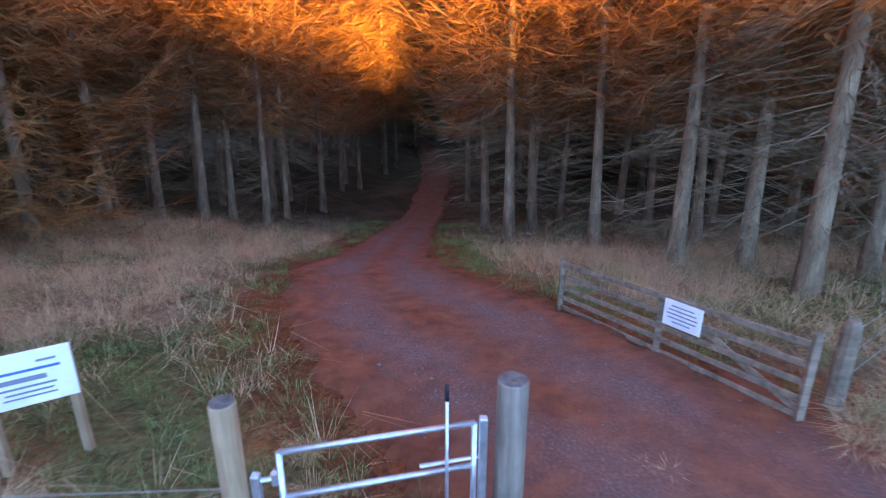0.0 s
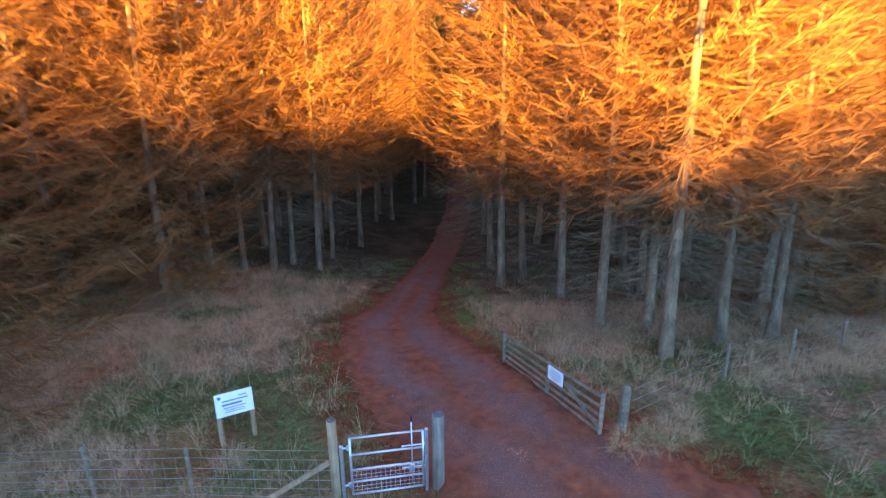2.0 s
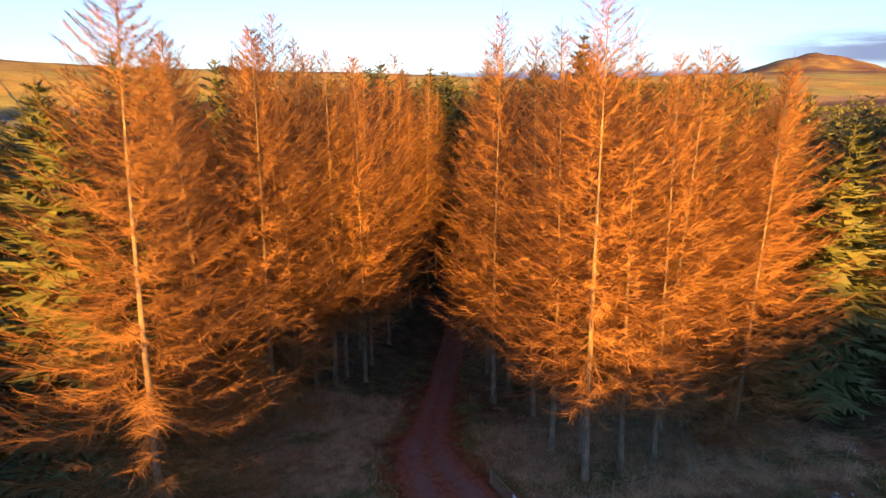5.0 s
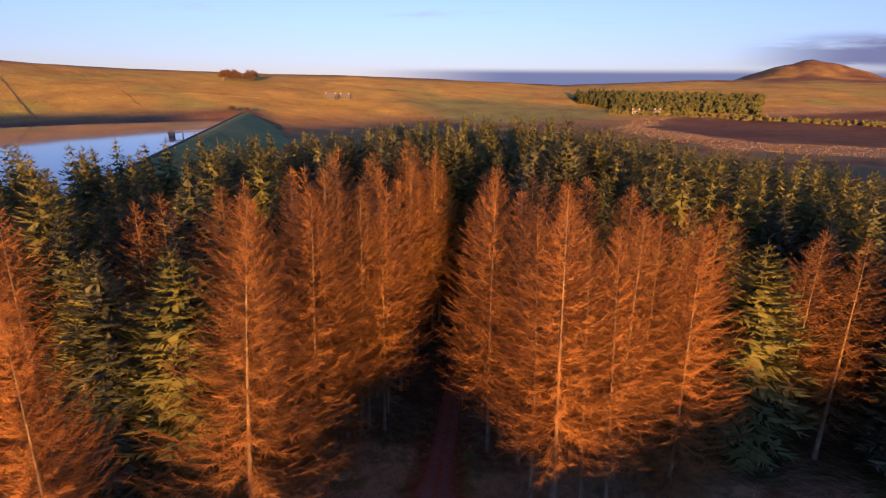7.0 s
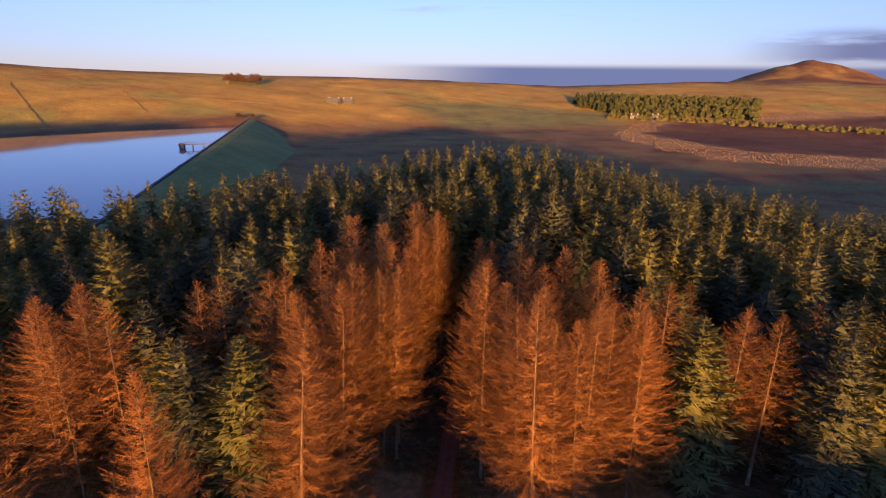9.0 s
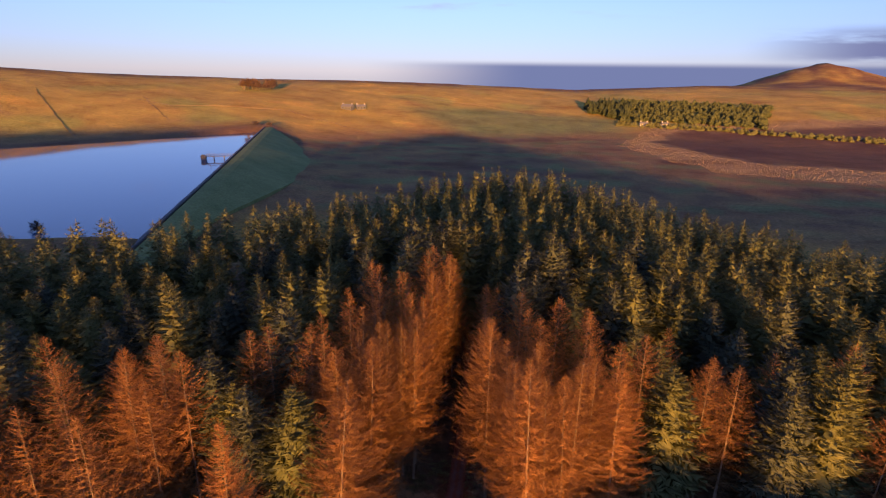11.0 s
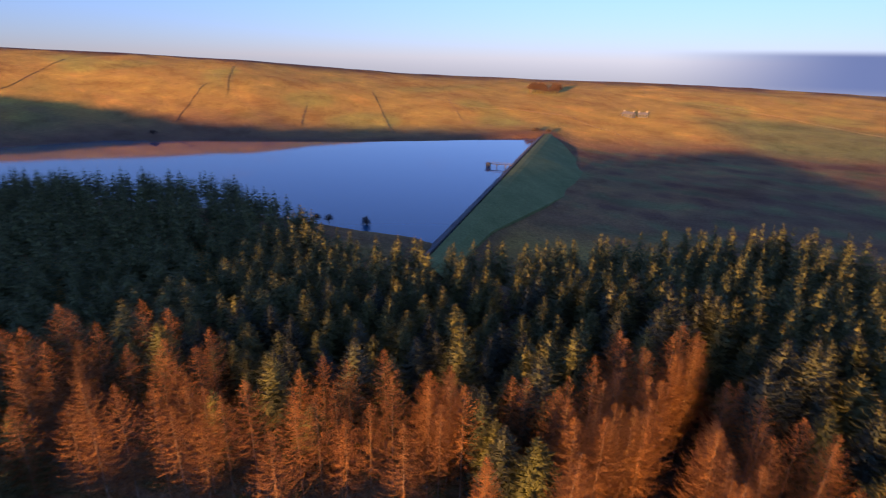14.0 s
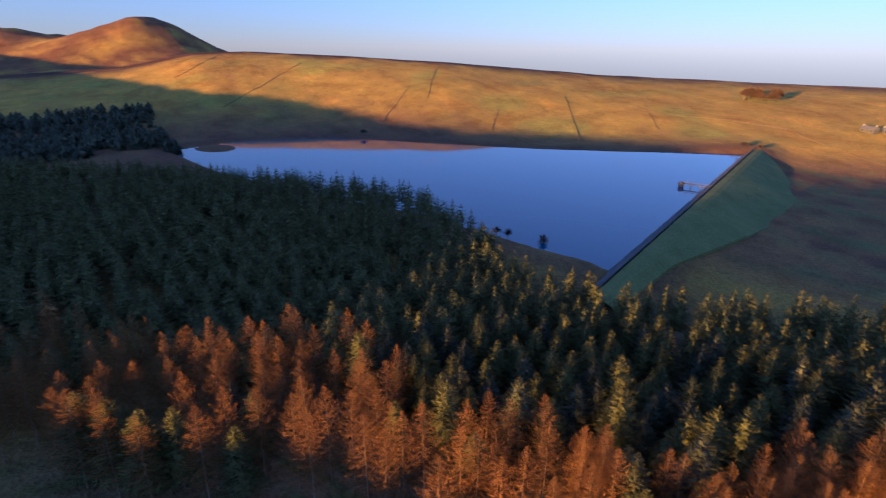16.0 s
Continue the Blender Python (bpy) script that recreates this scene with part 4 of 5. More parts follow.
def fill_wood():
    """The rest of the wood on an uneven planting grid: single trees where the camera passes nearest, the far ones as one mass."""
    far = {"mid": [], "far": []}
    singles = [0, 0]
    step = 5.1
    xs, ys = np.meshgrid(np.arange(-360, 152, step), np.arange(-132, 140, step))
    xs = xs + np.random.RandomState(3).uniform(-1.9, 1.9, xs.shape)
    ys = ys + np.random.RandomState(5).uniform(-1.9, 1.9, ys.shape)
    inside = signed(xs, ys, WOOD) < -0.6
    xs, ys = xs[inside], ys[inside]
    order = np.argsort(np.hypot(xs + 8, ys + 8))
    xs, ys = xs[order], ys[order]
    depth = np.full(xs.shape, 1e9)                                  # how far behind the wood's front edge
    for a, b in zip(FRONT, FRONT[1:]):
        depth = np.minimum(depth, np.abs(signed(xs, ys, [a, b, (a[0] + 0.01, a[1])])))
    patches, swell, feet = waves(xs, ys, 34, 51), waves(xs, ys, 50, 52), height(xs, ys)
    for x, y, deep, patch, up, z in zip(xs.tolist(), ys.tolist(), depth.tolist(), patches.tolist(), swell.tolist(), feet.tolist()):
        near = math.hypot(x + 8, y + 8)
        if near < 80 and any(math.hypot(x - a, y - b) < 3.0 for a, b in PLACED):
            continue
        if y < 46 and abs(x) < 12 and off_track(x, y) < (1.9 if y < 30 else 0.5):
            continue
        if (-24 < x < -5 and y < 12) or (13 < x < 27 and y < 16):
            continue
        if near > 115 and pick.random() < 0.1:
            continue
        is_larch = deep < (21 + 12 * float(smooth(-x, 70, 90)) if x < -14 else 13) + 5 * patch and pick.random() < 0.9 and x < 45
        if x < -112:
            is_larch = deep < 45 and patch > 0.25 and pick.random() < 0.6
        if near < 115 and pick.random() < 0.1:    # thinned
            continue
        if not is_larch and 18 < y < 56 and abs(x) < 14 and off_track(x, y) < 2.8:
            continue
        west, far_west = float(smooth(-x, 15, 30)), float(smooth(-x, 85, 110))
        if is_larch:
            top = 18.0 + 0.4 * west - 3.0 * float(smooth(x, 4, 14)) - 0.8 * far_west
        else:
            east = 13.6 - 1.2 * float(smooth(x, 28, 40)) + (4.6 - 0.07 * max(x - 7, 0)) * float(smooth(deep, 8, 30)) - 1.2 * float(smooth(y, 62, 100))
            top = east + west * (14.2 - 0.5 * float(smooth(deep, 30, 60)) + 1.8 * float(smooth(y, 46, 58) * smooth(x, -92, -80)) - 1.0 * float(smooth(y, 70, 110)) - east)
            top = top + (12.9 + 2.6 * float(smooth(-x, 115, 180)) - top) * far_west
        top = top + (pick.uniform(-1.5, 1.1) + 0.7 * up) * (1 - 0.35 * west)
        if is_larch and singles[0] < 125 and near < 125:
            singles[0] += 1
            master = LARCH_FINE if near < 17 else LARCH_MID
            put(master[pick.randrange(len(master))], x, y, top, 20.0, pick.uniform(0, 360), pick.uniform(0.85, 1.08), (pick.uniform(-1, 1), pick.uniform(-1, 2)))
        elif not is_larch and (singles[1] < 160 or (singles[1] < 210 and deep < 24 and x > -112)) and near < 120:
            singles[1] += 1
            put(SPRUCE_MID[pick.randrange(3)], x, y, top, 20.0, pick.uniform(0, 360), pick.uniform(0.85, 1.15))
        else:
            far["mid" if near < 130 else "far"].append((x, y, z, top, is_larch))
    for kind, name, material, label in ((False, "spruce_wood", SPRUCE_WOOD, "dense spruce plantation, dark in the shade"), (True, "larch_wood", LARCH, "larches with bare rusty twigs among the spruces")):
        tris, norms = [], []
        for zone, whorls, boughs, pairs, wide, tiers, grow in (("mid", 18, 6, 3, 0.32, 9, 1.0), ("far", 12, 6, 2, 0.42, 7, 1.0)):
            base = [np.concatenate([spruce_tris(s, 20.0, whorls, boughs, pairs, wide * (0.7 if kind else 1), 3.9, 0.36, p), skirt_tris(np.random.RandomState(s), 20.0, tiers, 6, 2.1, 0.36)]) for s, p in ((61, 5.5), (62, 6.0), (63, 6.8))]
            for x, y, z, top, is_larch in far[zone]:
                if is_larch != kind:
                    continue
                a, k, w = pick.uniform(0, 6.28), (top - z) / 20.0, pick.uniform(0.8, 1.2) * grow
                q = base[pick.randrange(3)]
                m = np.array([[math.cos(a) * w, -math.sin(a) * w, 0], [math.sin(a) * w, math.cos(a) * w, 0], [0, 0, k]])
                tris.append(q @ m.T + np.array([x, y, z]))
                norms.append(outward(tris[-1], np.array([x, y, 0.0]), seed=pick.randrange(99)))
        if tris:
            piece(name, tri_mesh(name, np.concatenate(tris), material, np.concatenate(norms)), label, "woodland", kind="stuff")


fill_wood()
for tree in MASTERS:
    for o in (*tree.children_recursive, tree):
        bpy.data.objects.remove(o)

# ---- the gates, fences and boards ----


def bar(p, q, w, h):
    """A squared timber or tube from p to q, w wide and h high."""
    p, q = Vector(p), Vector(q)
    d = q - p
    m = Matrix.Translation((p + q) / 2) @ d.to_track_quat("X", "Z").to_matrix().to_4x4()
    return Geo().box((d.length, w, h), m, bevel=min(w, h) * 0.12)


def round_post(name, label, x, y, top, r, group="", lean=(0, 0), material=None):
    z = hgt(x, y)
    post = thing(name, label, "post", pose(x, y, z, *lean, 0), group)
    tall = top
    part("shaft", Geo().tube([(0, 0, -0.4), (0, 0, tall * 0.5), (0, 0, tall - 0.02), (0, 0, tall - 0.004)], (r * 1.03, r, r * 0.98, r * 0.9), 16).mesh("shaft", material or POST_WOOD, True), post)
    part("end_grain", Geo().tube([(0, 0, tall - 0.004), (0, 0, tall + 0.002)], (r * 0.9, r * 0.86), 16).mesh("end_grain", END_GRAIN), post, "dark weathered post top")
    return post


round_post("gatepost", "round wooden hinge post of the small metal gate", -1.23, 2.55, 1.6, 0.078)
round_post("gatepost", "round weathered latch post with a dark top", 0.45, 2.98, 1.48, 0.105, material=POST_GREY)


def small_gate():
    a, b = Vector((-0.97, 2.61, 0)), Vector((0.2, 2.89, 0))
    z0 = hgt(-0.4, 2.75) + 0.08
    a.z = b.z = z0
    gate = thing("metal_gate", "closed galvanised tube gate with mesh in its lower half", "gate")
    top = 1.13
    up = Vector((0, 0, 1))
    for p in (a, b):
        part("stile", Geo().tube([p, p + up * top], (0.021, 0.021), 10).mesh("stile", GALV, True), gate)
    levels = (0.0, 0.25, 0.5, 0.8, top)
    for h in levels:
        part("rail", Geo().tube([a + up * h, b + up * h], (0.019, 0.019), 10).mesh("rail", GALV, True), gate)
    d = b - a
    n = 15
    for i in range(1, n):
        part("mesh_wire", Geo().tube([a + d * (i / n), a + d * (i / n) + up * 0.5], (0.004, 0.004), 4).mesh("mesh_wire", GALV), gate)
    for i in range(1, 7):
        if i != 3:
            h = 0.5 * i / 6.5
            part("mesh_wire", Geo().tube([a + up * h, b + up * h], (0.004, 0.004), 4).mesh("mesh_wire", GALV), gate)
    # the long latch lever with its black grip, and the slide bolts
    foot = a + d * 0.84 - Vector((d.y, -d.x, 0)).normalized() * -0.05
    lever = part("latch_lever", Geo().tube([foot + up * 0.15, foot + up * 1.35], (0.012, 0.012), 8).mesh("latch_lever", GALV, True), gate)
    part("grip", Geo().tube([foot + up * 1.36, foot + up * 1.47], (0.015, 0.013), 10).mesh("grip", BLACK, True), lever, "black rubber grip")
    for h in (0.86, 0.42):
        part("bolt", Geo().tube([a + d * 0.7 + up * h, b + d * 0.04 + up * h], (0.013, 0.013), 8).mesh("bolt", GALV), gate)
    part("latch_plate", bar(foot + up * 0.36, foot + up * 0.52, 0.05, 0.07).mesh("latch_plate", GALV), gate)
    for h in (0.2, 0.95):
        part("hinge", Geo().tube([a + up * h, a - d * 0.1 + up * h], (0.016, 0.016), 8).tube([a - d * 0.03 + up * (h - 0.04), a - d * 0.03 + up * (h + 0.04)], (0.024, 0.024), 10).mesh("hinge", GALV), gate)
    for name, p in (("hanging_stanchion", a - d * 0.12), ("latch_stanchion", b + d * 0.05)):
        q = thing(name, "square galvanised steel post beside the small gate", "post")
        part("box_section", bar(p - up * 0.3, p + up * (1.0 if name[0] == "h" else 1.16), 0.055, 0.055).mesh("box_section", GALV), q)


small_gate()


def field_gate():
    near, far = Vector((3.52, 4.5, hgt(3.52, 4.5) + 0.1)), Vector((1.78, 7.48, hgt(1.78, 7.48) + 0.03))
    d = (far - near).normalized()
    side = Vector((d.y, -d.x, 0)).normalized()
    up = Vector((0, 0, 1))
    gate = thing("field_gate", "grey weathered wooden five-bar gate standing open beside the track", "gate")
    for h in (0.02, 0.2, 0.38, 0.58, 0.8):
        part("rail", bar(near + up * h, far + up * (h * 0.86), 0.028, 0.066).mesh("rail", GATE_WOOD), gate)
    part("hanging_stile", bar(near - up * 0.06, near + up * 0.93, 0.06, 0.08).mesh("hanging_stile", GATE_WOOD), gate)
    part("closing_stile", bar(far - up * 0.06, far + up * 0.76, 0.055, 0.07).mesh("closing_stile", GATE_WOOD), gate)
    mid = near.lerp(far, 0.5)
    part("upright", bar(mid + side * 0.03 - up * 0.03, mid + side * 0.03 + up * 0.78, 0.025, 0.085).mesh("upright", GATE_WOOD), gate)
    part("brace", bar(near + side * 0.03 + up * 0.04, mid + side * 0.03 + up * 0.74, 0.025, 0.08).mesh("brace", GATE_WOOD), gate)
    post = thing("gatepost", "thick weathered wooden post of the field gate", "post")
    base = Vector((4.02, 4.74, hgt(4.02, 4.74)))
    part("shaft", Geo().tube([base - up * 0.4, base + up * 0.5, base + up * 1.0, base + up * 1.06], (0.1, 0.095, 0.085, 0.055), 9).mesh("shaft", GATE_WOOD), post)
    # the notice on the gate: unreadable print shown as bars
    notice = thing("gate_notice", "small white notice board fixed to the wooden gate", "notice")
    c = near.lerp(far, 0.4) - side * 0.045 + up * 0.6
    face = Matrix.Translation(c) @ Matrix(((d.x, -side.x, 0, 0), (d.y, -side.y, 0, 0), (d.z, 0, 1, 0), (0, 0, 0, 1)))
    part("board", Geo().box((0.5, 0.016, 0.33), face, bevel=0.003).mesh("board", WHITE), notice)
    for i, w in enumerate((0.3, 0.36, 0.4, 0.38, 0.24)):
        part("print_line", Geo().box((w, 0.003, 0.014), face @ pose(0, 0.0105, 0.1 - 0.05 * i)).mesh("print_line", INK), notice)


field_gate()


def sign_board():
    a, b = Vector((-3.82, 3.78, 0)), Vector((-3.24, 4.14, 0))
    d = (b - a).normalized()
    n = Vector((d.y, -d.x, 0))
    board = thing("sign_board", "white forestry notice on two square wooden posts", "sign")
    for q in (0.06, 0.94):
        p = a.lerp(b, q) - n * 0.04
        z = hgt(p.x, p.y)
        part("post", bar((p.x, p.y, z - 0.3), (p.x, p.y, 1.1), 0.075, 0.075).mesh("post", POST_WOOD), board)
    c = (a + b) / 2 + Vector((0, 0, 0.89))
    face = Matrix.Translation(c) @ Matrix(((d.x, -n.x, 0, 0), (d.y, -n.y, 0, 0), (0, 0, 1, 0), (0, 0, 0, 1)))
    w = (b - a).length
    part("panel", Geo().box((w, 0.02, 0.5), face @ pose(0, 0, 0), bevel=0.004).mesh("panel", WHITE), board, "white panel")
    rows = ((0.15, 0.16, 0.14, 0.02, INK), (0.08, 0.02, 0.46, 0.024, INK_BLUE), (0.0, -0.04, 0.36, 0.045, INK), (-0.07, 0.0, 0.4, 0.02, INK), (-0.12, 0.0, 0.34, 0.018, INK), (-0.165, 0.0, 0.38, 0.016, INK))
    for z, x, wide, tall, ink in rows:
        part("print_line", Geo().box((wide, 0.003, tall), face @ pose(x, -0.0125, z)).mesh("print_line", ink), board)
    part("emblem", Geo().tube([face @ Vector((-w / 2 + 0.08, -0.011, 0.17)), face @ Vector((-w / 2 + 0.08, -0.014, 0.17))], (0.035, 0.035), 7).mesh("emblem", INK_BLUE), board, "blue emblem")


sign_board()


def fence_run(places, name, label, tall, wires, upright, group):
    posts = []
    for i, (x, y) in enumerate(places):
        z = hgt(x, y)
        posts.append(Vector((x, y, z)))
        if i == 0:                                                  # the run begins at a gatepost
            continue
        post = thing("fence_post", label, "fence post", pose(x, y, z, pick.uniform(-3, 3), pick.uniform(-3, 3), pick.uniform(0, 90)), group)
        r = pick.uniform(0.035, 0.045)
        part("shaft", Geo().tube([(0, 0, -0.4), (0, 0, tall * 0.6), (0, 0, tall + 0.05), (0, 0, tall + 0.07)], (r * 1.05, r, r, r * 0.7), 8).mesh("shaft", GATE_WOOD), post)
    fence = thing(name, "galvanised stock netting strung between wooden fence posts", "fence")
    up = Vector((0, 0, 1))
    for h in wires:
        for p, q in zip(posts, posts[1:]):
            m = p.lerp(q, 0.5) + up * (h - 0.015)
            part("wire", Geo().tube([p + up * h, m, q + up * h], (0.003,) * 3, 4, cap=False).mesh("wire", WIRE), fence)
    if upright:
        for p, q in zip(posts, posts[1:]):
            n = int((q - p).length / 0.2)
            for i in range(1, n):
                m = p.lerp(q, i / n)
                part("stay_wire", Geo().tube([m + up * wires[0], m + up * wires[-2]], (0.002, 0.002), 4, cap=False).mesh("stay_wire", WIRE), fence)


fence_run([(-1.3, 2.52), (-3.66, 2.44), (-5.3, 2.3), (-7.4, 2.1), (-9.6, 1.6)], "stock_fence", "slim grey wooden fence post in long grass", 1.02, (0.08, 0.25, 0.43, 0.63, 0.84, 1.02), True, "fence posts by the small gate")
fence_run([(4.2, 4.9), (6.9, 6.85), (8.9, 7.8), (10.7, 8.7), (14.6, 10.2), (19, 11)], "wire_fence", "leaning grey wooden fence post in dead grass", 0.9, (0.3, 0.6, 0.86), False, "fence posts along the wood")
brace = thing("fence_brace", "diagonal timber strut propping the gate post", "strut")
part("strut", bar((-1.3, 2.5, 0.85), (-2.45, 2.42, 0.05), 0.07, 0.07).mesh("strut", POST_WOOD), brace)

# ---- stones, grass and twigs on the ground ----


def stone_mesh(seed):
    rnd = random.Random(seed)
    bm = bmesh.new()
    bmesh.ops.create_icosphere(bm, subdivisions=1, radius=0.5)
    for v in bm.verts:
        v.co = Vector((v.co.x * rnd.uniform(0.8, 1.2), v.co.y * rnd.uniform(0.6, 1.0), v.co.z * rnd.uniform(0.45, 0.75)))
    me = bpy.data.meshes.new("stone")
    bm.to_mesh(me)
    bm.free()
    me.materials.append(STONE)
    return me


STONES = [stone_mesh(i) for i in range(5)]
rubble = thing("dry_stone_wall", "tumbled dry-stone wall half sunk in grass", "wall")
for i in range(130):
    t = pick.random()
    x, y = 10.6 + 11 * t + pick.gauss(0, 0.3), 5.6 + 2.2 * t + pick.gauss(0, 0.35)
    k = pick.uniform(0.12, 0.36)
    ob = part("stone", STONES[i % 5], rubble)
    ob.matrix_basis = pose(x, y, hgt(x, y) + pick.uniform(0.0, 0.32), pick.uniform(-25, 25), pick.uniform(-25, 25), pick.uniform(0, 360)) @ Matrix.Diagonal((k, k, k, 1))


def tussocks(name, label, material, seed, spots, blades, tall, wide, arch):
    """Clumps of bent blades, two triangles each."""
    rnd = np.random.RandomState(seed)
    out = []
    for x, y, k in spots:
        z = hgt(x, y)
        n = int(blades * rnd.uniform(0.6, 1.3))
        a = rnd.uniform(0, 6.28, n)
        r = 0.13 * k * np.sqrt(rnd.uniform(0, 1, n))
        p = np.stack([x + r * np.cos(a), y + r * np.sin(a), np.full(n, z - 0.02)], 1)
        b = a + rnd.normal(scale=0.5, size=n)
        lean = np.minimum(rnd.uniform(0.15, arch, n), 1.35)
        le = tall * k * rnd.uniform(0.5, 1.15, n)
        o = np.stack([np.cos(b), np.sin(b), np.zeros(n)], 1)
        m = p + o * (le * 0.4 * lean)[:, None] + np.array([0, 0, 1]) * (le * 0.6)[:, None]
        e = p + o * (le * (0.4 + lean))[:, None] + np.array([0, 0, 1]) * (le * (0.95 - 0.6 * lean))[:, None]
        s = np.stack([-np.sin(b), np.cos(b), np.zeros(n)], 1) * (wide * rnd.uniform(0.6, 1.3, n) / 2)[:, None]
        half = n // 2                                               # every other blade is bent over
        out.append(np.stack([p - s, p + s, m + (e - p) * 0.25], 1))
        out.append(np.stack([(m - s * 0.8)[:half], (m + s * 0.8)[:half], e[:half]], 1))
    piece(name, tri_mesh(name, np.concatenate(out), material), label, "grass", kind="stuff")


def scatter(n, seed, ok, box):
    r = random.Random(seed)
    spots = []
    while len(spots) < n:
        x, y = r.uniform(box[0], box[1]), r.uniform(box[2], box[3])
        if ok(x, y, r):
            spots.append((x, y, r.uniform(0.5, 1.15) + 0.5 * r.random() ** 4))
    return spots


def on_straw(x, y, r):
    o = off_track(x, y)
    if o < 0.25 or (y < 3.2 and x > 0.3):
        return False
    if -4.8 < x < -0.6 and 2.4 < y < 6.4:
        return r.random() < 0.16
    if y > 13 + 3 * (x < 0) or (x > 4 and y < 4.6 + 0.25 * x):
        return r.random() < 0.04
    return r.random() < max(0, min(1, (o - 0.45) * 0.5)) * (0.35 + 0.65 * (float(waves(x, y, 5, 31)) < 0.35))


def on_green(x, y, r):
    o = off_track(x, y)
    if o < 0.05:
        return False
    if y > 26:
        return False
    verge = math.exp(-o * 0.9)
    return r.random() < max(verge * 0.9, 0.9 * (float(waves(x, y, 5, 31)) > 0.15), 0.95 * (x < -0.6 and y < 6.5 and x > -5), 0.6 * (x > 4 and y < 4.6 + 0.25 * x))


tussocks("dead_grass", "bleached dead grass tussocks beside the track", STRAW, 5, scatter(4600, 5, on_straw, (-16, 20, -1.5, 19)), 30, 0.52, 0.0075, 2.0)
tussocks("green_grass", "short green grass along the verges", GREEN, 6, scatter(3600, 6, on_green, (-14, 18, -1.5, 24)), 30, 0.23, 0.008, 1.2)
tussocks("pale_tussocks", "tall pale grass tussocks by the gates", STRAW, 7, [(1.95, 3.75, 0.5), (2.1, 3.7, 0.4), (4.0, 4.3, 1.2), (4.5, 4.6, 1.2), (4.3, 4.1, 1.0), (-1.05, 3.5, 0.75), (-1.25, 4.0, 0.7), (-3.4, 3.2, 1.3), (5.0, 4.9, 1.2), (4.8, 4.3, 1.1), (5.5, 5.2, 1.2), (5.3, 4.6, 1.0), (3.8, 4.0, 0.9), (1.8, 3.85, 0.4)], 230, 0.36, 0.006, 1.3)


def brash():
    """Fallen twigs and dead heather along the edge of the wood."""
    rnd = np.random.RandomState(17)
    out = []
    spots = scatter(1500, 9, lambda x, y, r: off_track(x, y) > 1.2 and 9.5 - 0.1 * abs(x) + (3 if -9 < x < 2 else 0) < y, (-16, 18, 8, 24))
    for x, y, k in spots:
        n = 14
        p = np.array([x, y, hgt(x, y)]) + rnd.normal(scale=(0.3, 0.3, 0.02), size=(n, 3))
        d = unit(rnd.normal(size=(n, 3)) * (1, 1, 0.5) + np.array([0, 0, 0.45]))
        out.append(blade_tris(p, d, rnd.uniform(0.25, 0.8, n) * k, rnd.uniform(0.01, 0.02, n), rnd))
    piece("brash", tri_mesh("brash", np.concatenate(out), DEAD), "grey dead twigs and heather under the trees", "brush", kind="stuff")


brash()


def gravel():
    rnd = np.random.RandomState(23)
    v = np.array([(1, 0, 0), (-0.9, 0.1, 0), (0, 0.8, 0), (0.1, -0.8, 0), (0, 0, 0.6)])
    f = ((0, 2, 4), (2, 1, 4), (1, 3, 4), (3, 0, 4))
    out = []
    for i in range(900):
        q = TRACK_PTS[rnd.randint(5, 90)]
        x, y = q[0] + rnd.uniform(-1, 1) * q[2] * 0.95, q[1] + rnd.uniform(-0.5, 0.5)
        k, a = rnd.uniform(0.008, 0.028) * (1 + (rnd.uniform() > 0.96)), rnd.uniform(0, 6.28)
        c = v * k @ np.array([[math.cos(a), math.sin(a), 0], [-math.sin(a), math.cos(a), 0], [0, 0, 1]]) + np.array([x, y, hgt(x, y) + 0.075])
        out += [c[list(t)] for t in f]
    piece("gravel", tri_mesh("gravel", np.array(out), PITCHING), "loose grey stones scattered on the track", "gravel", kind="stuff")


gravel()

# ---- far things on the hills ----


def field_wall(marks, name="field_wall"):
    """A low drystone wall that follows the hillside."""
    g = Geo()
    pts = []
    for (x0, y0), (x1, y1) in zip(marks, marks[1:]):
        n = max(2, int(math.hypot(x1 - x0, y1 - y0) / 9))
        pts += [(x0 + (x1 - x0) * i / n, y0 + (y1 - y0) * i / n) for i in range(n)]
    pts.append(marks[-1])
    wall = [(x + pick.gauss(0, 0.6), y + pick.gauss(0, 0.6)) for x, y in pts]
    g.tube([(x, y, hgt(x, y) + 0.25) for x, y in wall], [0.2 + pick.uniform(-0.06, 0.06) for _ in wall], 4)
    piece(name, g.mesh(name, OLD_WALL), "dark drystone wall running over the hill pasture", "wall", "field walls")


def polar(az, r):
    return (-r * math.sin(radians(az)), r * math.cos(radians(az)))


for run in (((43.6, 560), (43.0, 483), (42.2, 403)), ((35.5, 540), (33.9, 461)), ((36, 529), (33.3, 508), (27.4, 508), (22, 496), (20, 479), (17.2, 463), (14.6, 443)),
            ((78, 780), (80.5, 715), (82.5, 692)), ((70.5, 694), (74.7, 609), (79.3, 551)), ((60.3, 552), (62.1, 510), (64.1, 468)), ((50.8, 499), (52.1, 436)), ((57, 640), (58, 560), (58.5, 520)), ((10, 620), (2, 600), (-6, 560))):
    field_wall([polar(*p) for p in run])


